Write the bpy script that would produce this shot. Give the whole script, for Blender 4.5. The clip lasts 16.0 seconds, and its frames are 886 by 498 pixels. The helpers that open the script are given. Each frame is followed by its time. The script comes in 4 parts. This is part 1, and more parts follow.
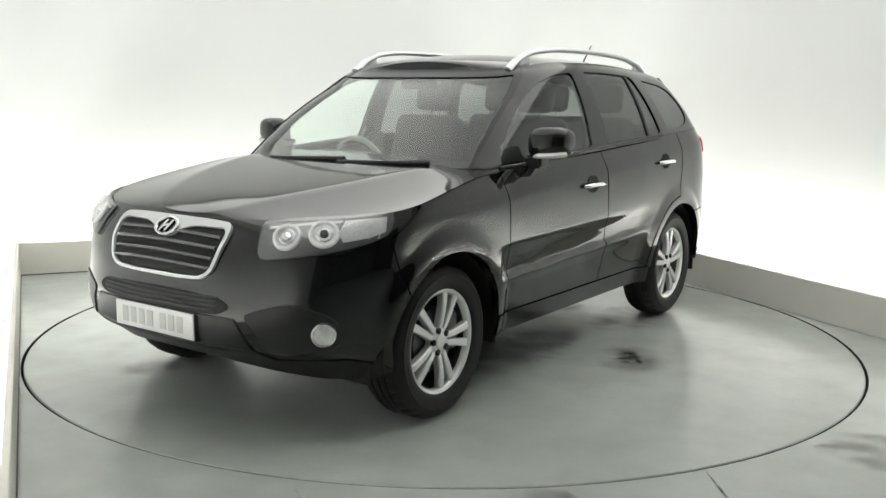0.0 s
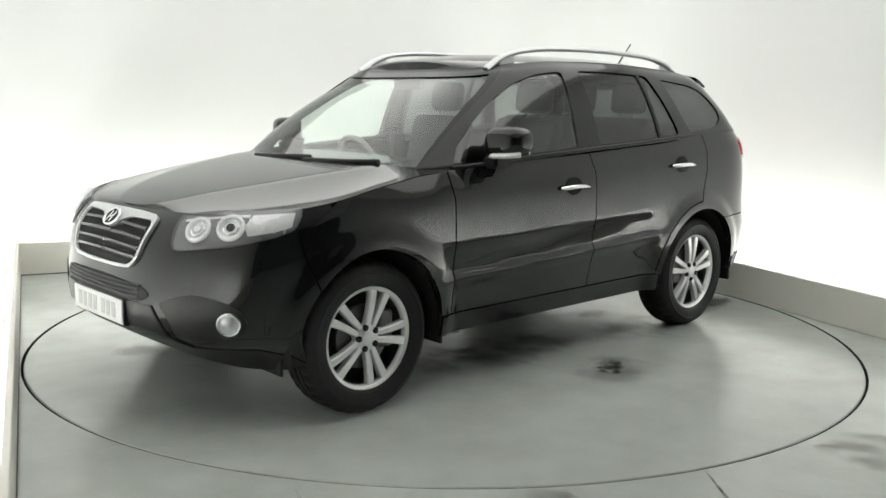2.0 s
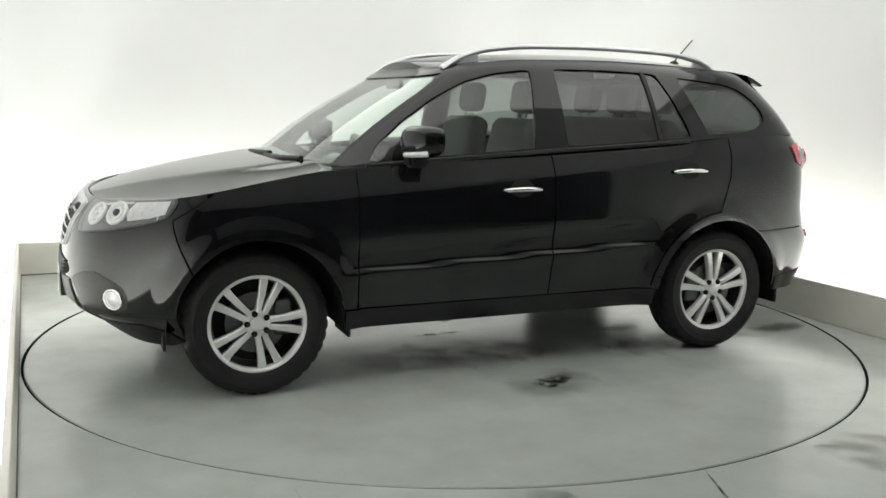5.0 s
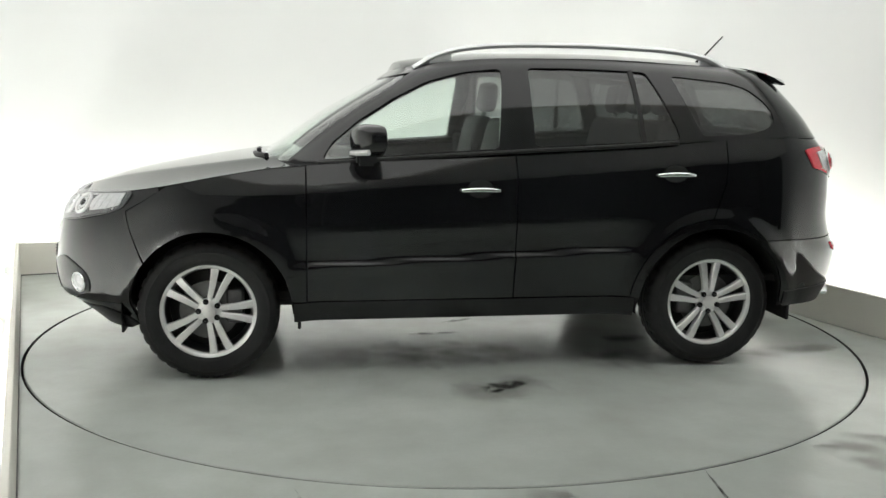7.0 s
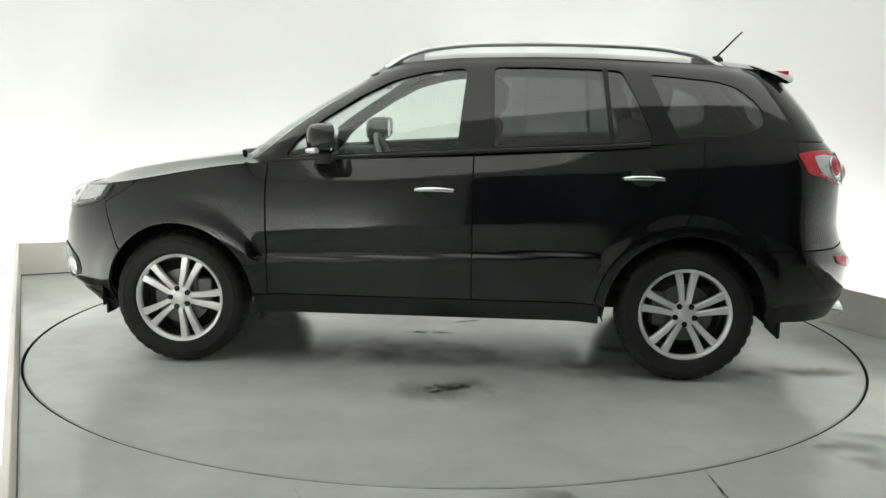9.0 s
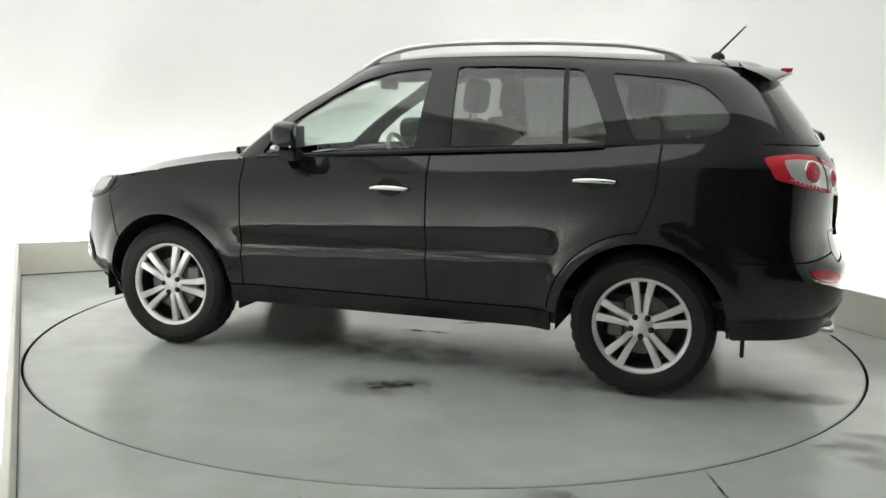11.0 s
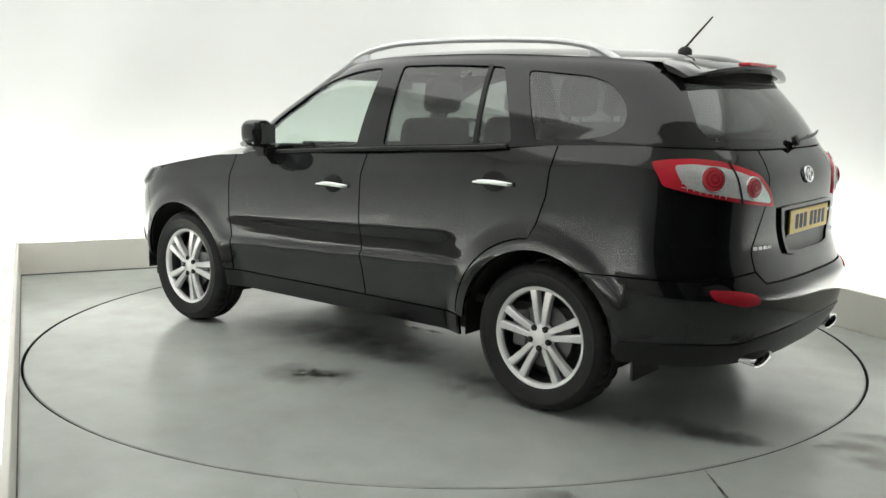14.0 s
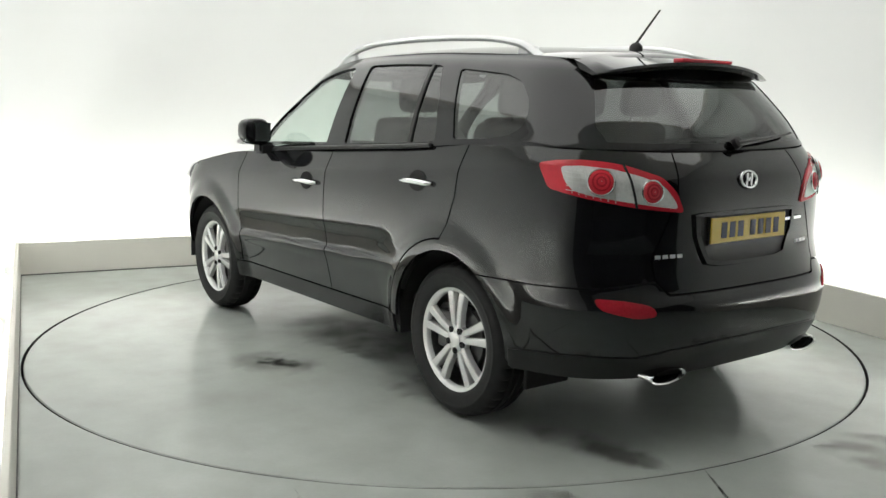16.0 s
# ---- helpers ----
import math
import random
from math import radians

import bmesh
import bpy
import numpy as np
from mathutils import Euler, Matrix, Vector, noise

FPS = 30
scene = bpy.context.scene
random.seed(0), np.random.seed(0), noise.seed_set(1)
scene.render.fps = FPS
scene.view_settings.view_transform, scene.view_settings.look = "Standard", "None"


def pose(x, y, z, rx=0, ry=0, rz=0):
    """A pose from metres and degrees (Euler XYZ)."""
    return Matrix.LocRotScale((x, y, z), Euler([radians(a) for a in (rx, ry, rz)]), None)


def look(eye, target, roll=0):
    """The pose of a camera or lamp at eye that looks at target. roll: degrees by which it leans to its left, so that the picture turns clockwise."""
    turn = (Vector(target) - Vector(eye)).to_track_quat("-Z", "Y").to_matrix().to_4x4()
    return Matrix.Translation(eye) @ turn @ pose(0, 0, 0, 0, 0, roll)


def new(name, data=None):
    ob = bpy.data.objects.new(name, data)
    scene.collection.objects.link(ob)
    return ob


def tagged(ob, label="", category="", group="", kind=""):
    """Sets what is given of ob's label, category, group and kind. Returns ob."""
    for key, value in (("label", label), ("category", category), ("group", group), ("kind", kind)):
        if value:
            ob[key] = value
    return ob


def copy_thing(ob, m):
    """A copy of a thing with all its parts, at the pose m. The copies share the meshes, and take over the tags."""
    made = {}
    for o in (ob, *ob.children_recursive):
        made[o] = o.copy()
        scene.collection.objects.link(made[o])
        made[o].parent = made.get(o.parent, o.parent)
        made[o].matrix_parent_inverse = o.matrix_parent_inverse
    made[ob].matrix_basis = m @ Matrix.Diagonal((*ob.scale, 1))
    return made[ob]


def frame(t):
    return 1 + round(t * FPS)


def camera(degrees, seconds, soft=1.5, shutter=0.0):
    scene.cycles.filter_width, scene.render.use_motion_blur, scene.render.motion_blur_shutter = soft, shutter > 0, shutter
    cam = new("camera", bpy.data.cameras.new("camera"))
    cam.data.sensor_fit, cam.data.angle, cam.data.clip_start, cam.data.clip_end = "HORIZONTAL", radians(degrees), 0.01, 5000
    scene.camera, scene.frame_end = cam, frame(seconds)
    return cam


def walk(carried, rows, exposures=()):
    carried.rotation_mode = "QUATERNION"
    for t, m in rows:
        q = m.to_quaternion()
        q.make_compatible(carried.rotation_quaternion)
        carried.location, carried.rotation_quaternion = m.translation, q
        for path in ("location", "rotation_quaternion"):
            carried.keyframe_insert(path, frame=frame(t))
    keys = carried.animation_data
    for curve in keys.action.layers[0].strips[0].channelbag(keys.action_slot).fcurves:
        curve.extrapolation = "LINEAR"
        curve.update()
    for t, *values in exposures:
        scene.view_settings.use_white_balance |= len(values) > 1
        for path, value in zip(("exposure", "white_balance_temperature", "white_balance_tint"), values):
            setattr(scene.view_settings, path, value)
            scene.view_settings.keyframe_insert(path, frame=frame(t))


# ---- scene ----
# ---------------------------------------------------------------- camera
EYE = (0.0, -5.760, 1.442)


def camera_pose(yaw, pitch, roll):
    a, b = radians(yaw), radians(pitch)
    way = Vector((math.sin(a) * math.cos(b), math.cos(a) * math.cos(b), math.sin(b)))
    return look(EYE, Vector(EYE) + way, roll)


cam = camera(51.05, 16.0, soft=1.5)
STILL = camera_pose(-0.19, -9.14, 0.90)
walk(cam, [(0.0, STILL), (16.0, STILL)])

# heading of the turntable, degrees, by time
HEADING = [(0.0, 234.95), (0.5, 233.15), (1.0, 230.35), (1.5, 226.94), (2.0, 223.42), (2.5, 219.89), (3.0, 216.37),
           (3.5, 212.90), (4.0, 209.46), (4.5, 206.08), (5.0, 202.72), (5.5, 199.37), (6.0, 196.02), (6.5, 192.65),
           (7.0, 189.25), (7.5, 185.82), (8.0, 182.35), (8.5, 178.88), (9.0, 175.43), (9.5, 172.00), (10.0, 168.57),
           (10.5, 165.15), (11.0, 161.71), (11.5, 158.25), (12.0, 154.77), (12.5, 151.27), (13.0, 147.82), (13.5, 144.43),
           (14.0, 141.04), (14.5, 137.60), (15.0, 134.12), (15.5, 130.60), (16.0, 127.02)]

# ---------------------------------------------------------------- world and exposure
world = bpy.data.worlds.new("world")
scene.world = world
world.use_nodes = True
world.node_tree.nodes["Background"].inputs[0].default_value = (0.8, 0.85, 0.9, 1)
world.node_tree.nodes["Background"].inputs[1].default_value = 0.02
scene.view_settings.exposure = 0.0

# ---------------------------------------------------------------- materials


def material(name, colour, rough=0.5, metal=0.0, coat=0.0, var=0.0, scale=6.0, bump=0.0, bump_scale=200.0, ior=1.5, glow=0.0,
             rough_var=0.0):
    m = bpy.data.materials.new(name)
    m.use_nodes = True
    nt = m.node_tree
    b = nt.nodes["Principled BSDF"]
    c = (*colour, 1)
    b.inputs["Base Color"].default_value = c
    b.inputs["Roughness"].default_value = rough
    b.inputs["Metallic"].default_value = metal
    b.inputs["Coat Weight"].default_value = coat
    b.inputs["Coat Roughness"].default_value = 0.04
    b.inputs["IOR"].default_value = ior
    if glow:
        b.inputs["Emission Color"].default_value = c
        b.inputs["Emission Strength"].default_value = glow
    tc = nt.nodes.new("ShaderNodeTexCoord")
    if var:
        n1 = nt.nodes.new("ShaderNodeTexNoise")
        n1.inputs["Scale"].default_value = scale
        n1.inputs["Detail"].default_value = 8
        nt.links.new(tc.outputs["Object"], n1.inputs["Vector"])
        ramp = nt.nodes.new("ShaderNodeMix")
        ramp.data_type = "RGBA"
        ramp.inputs[6].default_value = tuple(max(0, x * (1 - var)) for x in colour) + (1,)
        ramp.inputs[7].default_value = tuple(min(1, x * (1 + var)) for x in colour) + (1,)
        nt.links.new(n1.outputs["Fac"], ramp.inputs[0])
        nt.links.new(ramp.outputs[2], b.inputs["Base Color"])
        if rough_var:
            mr = nt.nodes.new("ShaderNodeMapRange")
            mr.inputs[1].default_value, mr.inputs[2].default_value = 0.3, 0.7
            mr.inputs[3].default_value, mr.inputs[4].default_value = max(0, rough - rough_var), rough + rough_var
            nt.links.new(n1.outputs["Fac"], mr.inputs[0])
            nt.links.new(mr.outputs[0], b.inputs["Roughness"])
    if bump:
        n2 = nt.nodes.new("ShaderNodeTexNoise")
        n2.inputs["Scale"].default_value = bump_scale
        n2.inputs["Detail"].default_value = 4
        nt.links.new(tc.outputs["Object"], n2.inputs["Vector"])
        bp = nt.nodes.new("ShaderNodeBump")
        bp.inputs["Strength"].default_value = bump
        bp.inputs["Distance"].default_value = 0.002
        nt.links.new(n2.outputs["Fac"], bp.inputs["Height"])
        nt.links.new(bp.outputs[0], b.inputs["Normal"])
    return m


def glass_material(name, tint, gloss_rough=0.01):
    """Thin pane: tinted see-through with a Fresnel gloss."""
    m = bpy.data.materials.new(name)
    m.use_nodes = True
    nt = m.node_tree
    nt.nodes.remove(nt.nodes["Principled BSDF"])
    out = nt.nodes["Material Output"]
    tr = nt.nodes.new("ShaderNodeBsdfTransparent")
    tr.inputs[0].default_value = (*tint, 1)
    gl = nt.nodes.new("ShaderNodeBsdfGlossy")
    gl.inputs["Roughness"].default_value = gloss_rough
    gl.inputs["Color"].default_value = (1, 1, 1, 1)
    lw = nt.nodes.new("ShaderNodeLayerWeight")
    lw.inputs[0].default_value = 0.5
    pw = nt.nodes.new("ShaderNodeMath")
    pw.operation = "POWER"
    pw.inputs[1].default_value = 5.0
    nt.links.new(lw.outputs["Facing"], pw.inputs[0])
    fr = nt.nodes.new("ShaderNodeMath")
    fr.operation = "MULTIPLY_ADD"
    fr.inputs[1].default_value, fr.inputs[2].default_value = 0.90, 0.085
    nt.links.new(pw.outputs[0], fr.inputs[0])
    mx = nt.nodes.new("ShaderNodeMixShader")
    nt.links.new(fr.outputs[0], mx.inputs[0])
    nt.links.new(tr.outputs[0], mx.inputs[1])
    nt.links.new(gl.outputs[0], mx.inputs[2])
    nt.links.new(mx.outputs[0], out.inputs[0])
    return m


def floor_material(name, base, seed):
    """Worn grey-green floor paint: broad blotches, scuffs, damp dark stains and fine grain."""
    m = bpy.data.materials.new(name)
    m.use_nodes = True
    nt = m.node_tree
    b = nt.nodes["Principled BSDF"]
    tc = nt.nodes.new("ShaderNodeTexCoord")
    mp = nt.nodes.new("ShaderNodeMapping")
    mp.inputs["Location"].default_value = (seed * 3.1, seed * 1.7, 0)
    nt.links.new(tc.outputs["Object"], mp.inputs["Vector"])

    def noise_tex(scale, detail, rough=0.6, dist=0.0):
        n = nt.nodes.new("ShaderNodeTexNoise")
        n.inputs["Scale"].default_value, n.inputs["Detail"].default_value = scale, detail
        n.inputs["Roughness"].default_value, n.inputs["Distortion"].default_value = rough, dist
        nt.links.new(mp.outputs[0], n.inputs["Vector"])
        return n

    def remap(sock, a0, a1, b0, b1):
        r = nt.nodes.new("ShaderNodeMapRange")
        for i, v in enumerate((a0, a1, b0, b1)):
            r.inputs[i + 1].default_value = v
        nt.links.new(sock, r.inputs[0])
        return r.outputs[0]

    def mix(fac, a, c):
        x = nt.nodes.new("ShaderNodeMix")
        x.data_type = "RGBA"
        nt.links.new(fac, x.inputs[0])
        for i, v in ((6, a), (7, c)):
            if isinstance(v, tuple):
                x.inputs[i].default_value = (*v, 1)
            else:
                nt.links.new(v, x.inputs[i])
        return x.outputs[2]

    big, mid, fine = noise_tex(0.7, 4, 0.5), noise_tex(2.2, 5, 0.55), noise_tex(60, 3, 0.5)
    col = mix(remap(big.outputs["Fac"], 0.0, 1.0, 0, 1), tuple(c * 0.72 for c in base), tuple(c * 1.26 for c in base))
    col = mix(remap(fine.outputs["Fac"], 0.0, 1.0, 0, 0.3), col, tuple(c * 0.75 for c in base))
    wash = noise_tex(4.0, 3, 0.5)
    col = mix(remap(wash.outputs["Fac"], 0.35, 0.75, 0, 0.45), col, (base[0] * 0.70, base[1] * 0.675, base[2] * 0.65))
    nt.links.new(col, b.inputs["Base Color"])
    rr = remap(mid.outputs["Fac"], 0.0, 1.0, 0.10, 0.30)
    nt.links.new(rr, b.inputs["Roughness"])
    b.inputs["IOR"].default_value = 1.5
    return m


M_PAINT = material("black_paint", (0.0075, 0.0078, 0.0088), 0.05, 0.0, 0.0, 0.15, 40.0, ior=1.53)
M_TRIM = material("black_plastic", (0.009, 0.009, 0.0095), 0.38, 0, 0, 0.2, 30, 0.15, 600, ior=1.4)
M_GLOSSBLACK = material("gloss_black", (0.005, 0.005, 0.006), 0.10, ior=1.45)
M_RUBBER = material("tyre_rubber", (0.020, 0.020, 0.0205), 0.58, 0, 0, 0.25, 25, 0.2, 300, ior=1.3)
M_DARK = material("dark_lining", (0.006, 0.006, 0.006), 0.8, 0, 0, 0.2, 20)
M_ALLOY = material("silver_alloy", (0.86, 0.86, 0.86), 0.24, 0.40, 0.2, 0.06, 30)
M_STEEL = material("brushed_steel", (0.13, 0.13, 0.13), 0.42, 1.0, 0, 0.25, 40)
M_CHROME = material("chrome", (0.82, 0.83, 0.84), 0.10, 1.0, 0, 0.03, 30)
M_SATIN = material("satin_silver", (0.70, 0.71, 0.72), 0.34, 0.45, 0, 0.05, 20)
M_GLASS = glass_material("clear_glass", (0.80, 0.87, 0.83))
M_TINT = glass_material("privacy_glass", (0.235, 0.25, 0.245))
M_LENS = glass_material("lamp_lens", (0.97, 0.97, 0.98), 0.02)
M_RED = material("red_lens", (0.66, 0.03, 0.05), 0.10, 0, 0.5, 0.15, 40)
M_REDDARK = material("deep_red_lens", (0.40, 0.012, 0.025), 0.16, 0, 0.0, 0.3, 90)
M_CLEARLAMP = material("silvered_lamp", (0.90, 0.90, 0.90), 0.16, 0.15, 0.3, 0.34, 75, 0.35, 120)
M_PLATEW = material("white_plate", (0.72, 0.72, 0.72), 0.35, 0, 0.2, 0.04, 30)
M_PLATEY = material("yellow_plate", (0.62, 0.42, 0.02), 0.35, 0, 0.2, 0.05, 30)
M_INK = material("dark_print", (0.02, 0.02, 0.02), 0.5, 0, 0, 0.1, 40)
M_GREYPRINT = material("faint_print", (0.50, 0.50, 0.50), 0.5, 0, 0, 0.1, 40)
M_SEAT = material("charcoal_leather", (0.030, 0.030, 0.032), 0.55, 0, 0, 0.25, 15, 0.3, 150)
M_LINER = material("pale_headliner", (0.30, 0.30, 0.28), 0.9, 0, 0, 0.08, 25, 0.2, 300)
M_DASH = material("dashboard_plastic", (0.020, 0.020, 0.021), 0.6, 0, 0, 0.2, 30, 0.3, 400)
M_WALL = material("white_wall_paint", (0.745, 0.755, 0.745), 0.75, 0, 0, 0.025, 0.9, 0.05, 30)
M_PLINTH = material("off_white_plinth", (0.76, 0.74, 0.68), 0.6, 0, 0, 0.07, 3.0, 0.1, 40)
M_CEIL = material("white_ceiling", (0.75, 0.75, 0.74), 0.8, 0, 0, 0.03, 1.5)
M_BACK = material("dark_grey_bay_wall", (0.035, 0.035, 0.037), 0.8, 0, 0, 0.2, 1.5)
M_FLOOR = floor_material("grey_floor_paint", (0.508, 0.545, 0.512), 1.0)
M_DISC = floor_material("grey_turntable_paint", (0.508, 0.545, 0.512), 4.0)
M_TUBE = material("lit_tube", (1.0, 1.0, 0.97), 0.5, glow=77.0)
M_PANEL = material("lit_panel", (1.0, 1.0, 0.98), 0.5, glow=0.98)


def stain_shade_material(name, colour, rough, strength, scale=14.0):
    """Stains and painted shade, both thinning out towards a ragged edge."""
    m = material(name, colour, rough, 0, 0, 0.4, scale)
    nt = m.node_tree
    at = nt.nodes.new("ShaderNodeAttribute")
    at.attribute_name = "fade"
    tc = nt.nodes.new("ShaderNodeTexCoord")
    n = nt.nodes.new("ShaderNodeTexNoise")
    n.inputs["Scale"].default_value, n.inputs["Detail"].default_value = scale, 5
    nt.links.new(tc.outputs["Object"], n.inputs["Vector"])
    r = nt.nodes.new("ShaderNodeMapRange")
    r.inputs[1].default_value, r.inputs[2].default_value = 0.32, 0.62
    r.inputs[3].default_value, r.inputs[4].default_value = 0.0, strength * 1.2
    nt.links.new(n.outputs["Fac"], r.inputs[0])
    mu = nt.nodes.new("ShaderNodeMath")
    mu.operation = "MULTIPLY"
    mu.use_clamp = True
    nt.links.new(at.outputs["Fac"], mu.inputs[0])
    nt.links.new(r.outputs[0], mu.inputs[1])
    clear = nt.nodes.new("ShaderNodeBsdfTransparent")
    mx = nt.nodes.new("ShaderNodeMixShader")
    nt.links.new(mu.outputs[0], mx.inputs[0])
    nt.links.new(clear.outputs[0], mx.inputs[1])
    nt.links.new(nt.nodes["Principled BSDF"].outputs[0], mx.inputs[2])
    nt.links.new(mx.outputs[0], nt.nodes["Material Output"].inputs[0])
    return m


M_STAIN = stain_shade_material("dark_oil_stain", (0.07, 0.07, 0.063), 0.24, 0.95)
# grey for real smears, and for shade and reflection painted under the car
M_SCUFF_SHADE = stain_shade_material("grey_scuff_shade", (0.24, 0.245, 0.225), 0.24, 0.42, 5.0)
M_RUST = stain_shade_material("brown_floor_stain", (0.25, 0.238, 0.21), 0.24, 0.45, 7.0)
M_FOOT_LINE = material("dark_foot_line", (0.09, 0.09, 0.085), 0.6, 0, 0, 0.3, 12)

# ---------------------------------------------------------------- mesh helpers


def part(name, bm, mat, parent=None, label="", smooth=True):
    me = bpy.data.meshes.new(name)
    bm.to_mesh(me)
    bm.free()
    if smooth:
        for f in me.polygons:
            f.use_smooth = True
        me.set_sharp_from_angle(angle=radians(38))
    me.materials.append(mat)
    ob = new(name, me)
    if parent is not None:
        ob.parent = parent
    if label:
        ob["label"] = label
    return ob


def box_bm(x0, y0, z0, x1, y1, z1, bevel=0.0, seg=2):
    bm = bmesh.new()
    bmesh.ops.create_cube(bm, size=1)
    for v in bm.verts:
        v.co = Vector(((x0 + x1) / 2 + v.co.x * (x1 - x0), (y0 + y1) / 2 + v.co.y * (y1 - y0), (z0 + z1) / 2 + v.co.z * (z1 - z0)))
    if bevel:
        bmesh.ops.bevel(bm, geom=bm.edges[:], offset=bevel, segments=seg, profile=0.5, affect="EDGES")
    return bm


def add_box(bm, x0, y0, z0, x1, y1, z1, m=None):
    vs = bmesh.ops.create_cube(bm, size=1)["verts"]
    for v in vs:
        v.co = Vector(((x0 + x1) / 2 + v.co.x * (x1 - x0), (y0 + y1) / 2 + v.co.y * (y1 - y0), (z0 + z1) / 2 + v.co.z * (z1 - z0)))
        if m is not None:
            v.co = m @ v.co
    return vs


def lathe(profile, n=64, axis="y", closed=False, bm=None, m=None):
    """Revolve (radius, along) pairs round an axis."""
    bm = bm or bmesh.new()
    rings = []
    for i in range(n):
        a = 2 * math.pi * i / n
        ring = []
        for r, h in profile:
            c = Vector((r * math.cos(a), h, r * math.sin(a))) if axis == "y" else Vector((r * math.cos(a), r * math.sin(a), h))
            ring.append(bm.verts.new(m @ c if m is not None else c))
        rings.append(ring)
    k = len(profile)
    for i in range(n):
        a, b = rings[i], rings[(i + 1) % n]
        for j in range(k if closed else k - 1):
            j2 = (j + 1) % k
            bm.faces.new((a[j], a[j2], b[j2], b[j]))
    return bm


def tube(points, radius, sides=8, bm=None, squash=1.0, cap=True):
    """A round or flattened bar along a list of points."""
    bm = bm or bmesh.new()
    pts = [Vector(q) for q in points]
    rings = []
    for i, q in enumerate(pts):
        d = (pts[min(i + 1, len(pts) - 1)] - pts[max(i - 1, 0)]).normalized()
        up = Vector((0, 0, 1)) if abs(d.z) < 0.9 else Vector((1, 0, 0))
        a = d.cross(up).normalized()
        b = a.cross(d).normalized()
        r = radius[i] if isinstance(radius, (list, tuple)) else radius
        rings.append([bm.verts.new(q + a * r * math.cos(2 * math.pi * k / sides) + b * r * squash * math.sin(2 * math.pi * k / sides))
                      for k in range(sides)])
    for a, b in zip(rings, rings[1:]):
        for k in range(sides):
            bm.faces.new((a[k], a[(k + 1) % sides], b[(k + 1) % sides], b[k]))
    if cap:
        bm.faces.new(rings[0])
        bm.faces.new(rings[-1])
    bmesh.ops.recalc_face_normals(bm, faces=bm.faces[:])
    return bm


def curve(*pts):
    """A smooth function through (x, value) pairs, x rising."""
    xs, ys = [a for a, _ in pts], [b for _, b in pts]
    n = len(xs)
    d = [(ys[i + 1] - ys[i]) / (xs[i + 1] - xs[i]) for i in range(n - 1)]
    t = [d[0]] + [0 if d[i - 1] * d[i] <= 0 else 2 * d[i - 1] * d[i] / (d[i - 1] + d[i]) for i in range(1, n - 1)] + [d[-1]]

    def f(x):
        if x <= xs[0]:
            return ys[0]
        if x >= xs[-1]:
            return ys[-1]
        i = 0
        while x > xs[i + 1]:
            i += 1
        h = xs[i + 1] - xs[i]
        u = (x - xs[i]) / h
        return ((2 * u ** 3 - 3 * u ** 2 + 1) * ys[i] + (u ** 3 - 2 * u ** 2 + u) * h * t[i]
                + (-2 * u ** 3 + 3 * u ** 2) * ys[i + 1] + (u ** 3 - u ** 2) * h * t[i + 1])
    return f


def rounded(loop, d=0.03, n=4):
    """The outline with each corner turned into a short curve that begins d away from it."""
    out = []
    for i, (x, y) in enumerate(loop):
        (px, py), (qx, qy) = loop[i - 1], loop[(i + 1) % len(loop)]
        a, b = math.hypot(px - x, py - y), math.hypot(qx - x, qy - y)
        u, v = min(d / a, 0.45), min(d / b, 0.45)
        for k in range(n + 1):
            t = k / n
            c0, c1, c2 = (1 - t) ** 2, 2 * t * (1 - t), t * t
            out.append((c0 * (x + (px - x) * u) + c1 * x + c2 * (x + (qx - x) * v), c0 * (y + (py - y) * u) + c1 * y + c2 * (y + (qy - y) * v)))
    return out


def smooth01(a, b, x):
    u = min(1, max(0, (x - a) / (b - a)))
    return u * u * (3 - 2 * u)

# ---------------------------------------------------------------- the photo bay
TURN = 24.3          # the bay is turned to the camera's line
ROOM = pose(0, 0, 0, 0, 0, TURN)
HALF, BACK, FRONT = 2.474, 2.782, -9.0     # plinth faces beside, behind and before the turntable
GAP, TALL, CEIL = 0.55, 0.26, 3.3         # light trough, plinth height, ceiling height
RADIUS = 2.453


def structure(ob, label):
    ob.matrix_basis = ROOM
    return tagged(ob, label, kind="structure")


def ring_floor():
    """Floor sheet with a round hole for the turntable."""
    bm = bmesh.new()
    n = 192
    r0 = RADIUS + 0.013
    x0, x1, y0, y1 = -HALF - GAP, HALF + GAP, FRONT, BACK + GAP
    inner, outer = [], []
    for i in range(n):
        a = 2 * math.pi * i / n
        c, s = math.cos(a), math.sin(a)
        k = min((x1 if c > 0 else x0) / c if abs(c) > 1e-9 else 1e9, (y1 if s > 0 else y0) / s if abs(s) > 1e-9 else 1e9)
        inner.append(bm.verts.new((r0 * c, r0 * s, 0)))
        outer.append(bm.verts.new((k * c, k * s, 0)))
    for i in range(n):
        j = (i + 1) % n
        bm.faces.new((inner[i], outer[i], outer[j], inner[j]))
    for cx, cy in ((x0, y0), (x1, y0), (x0, y1), (x1, y1)):
        near = sorted(outer, key=lambda v: (v.co - Vector((cx, cy, 0))).length)[:2]
        bm.faces.new((near[0], near[1], bm.verts.new((cx, cy, 0))))
    bmesh.ops.recalc_face_normals(bm, faces=bm.faces[:])
    return bm


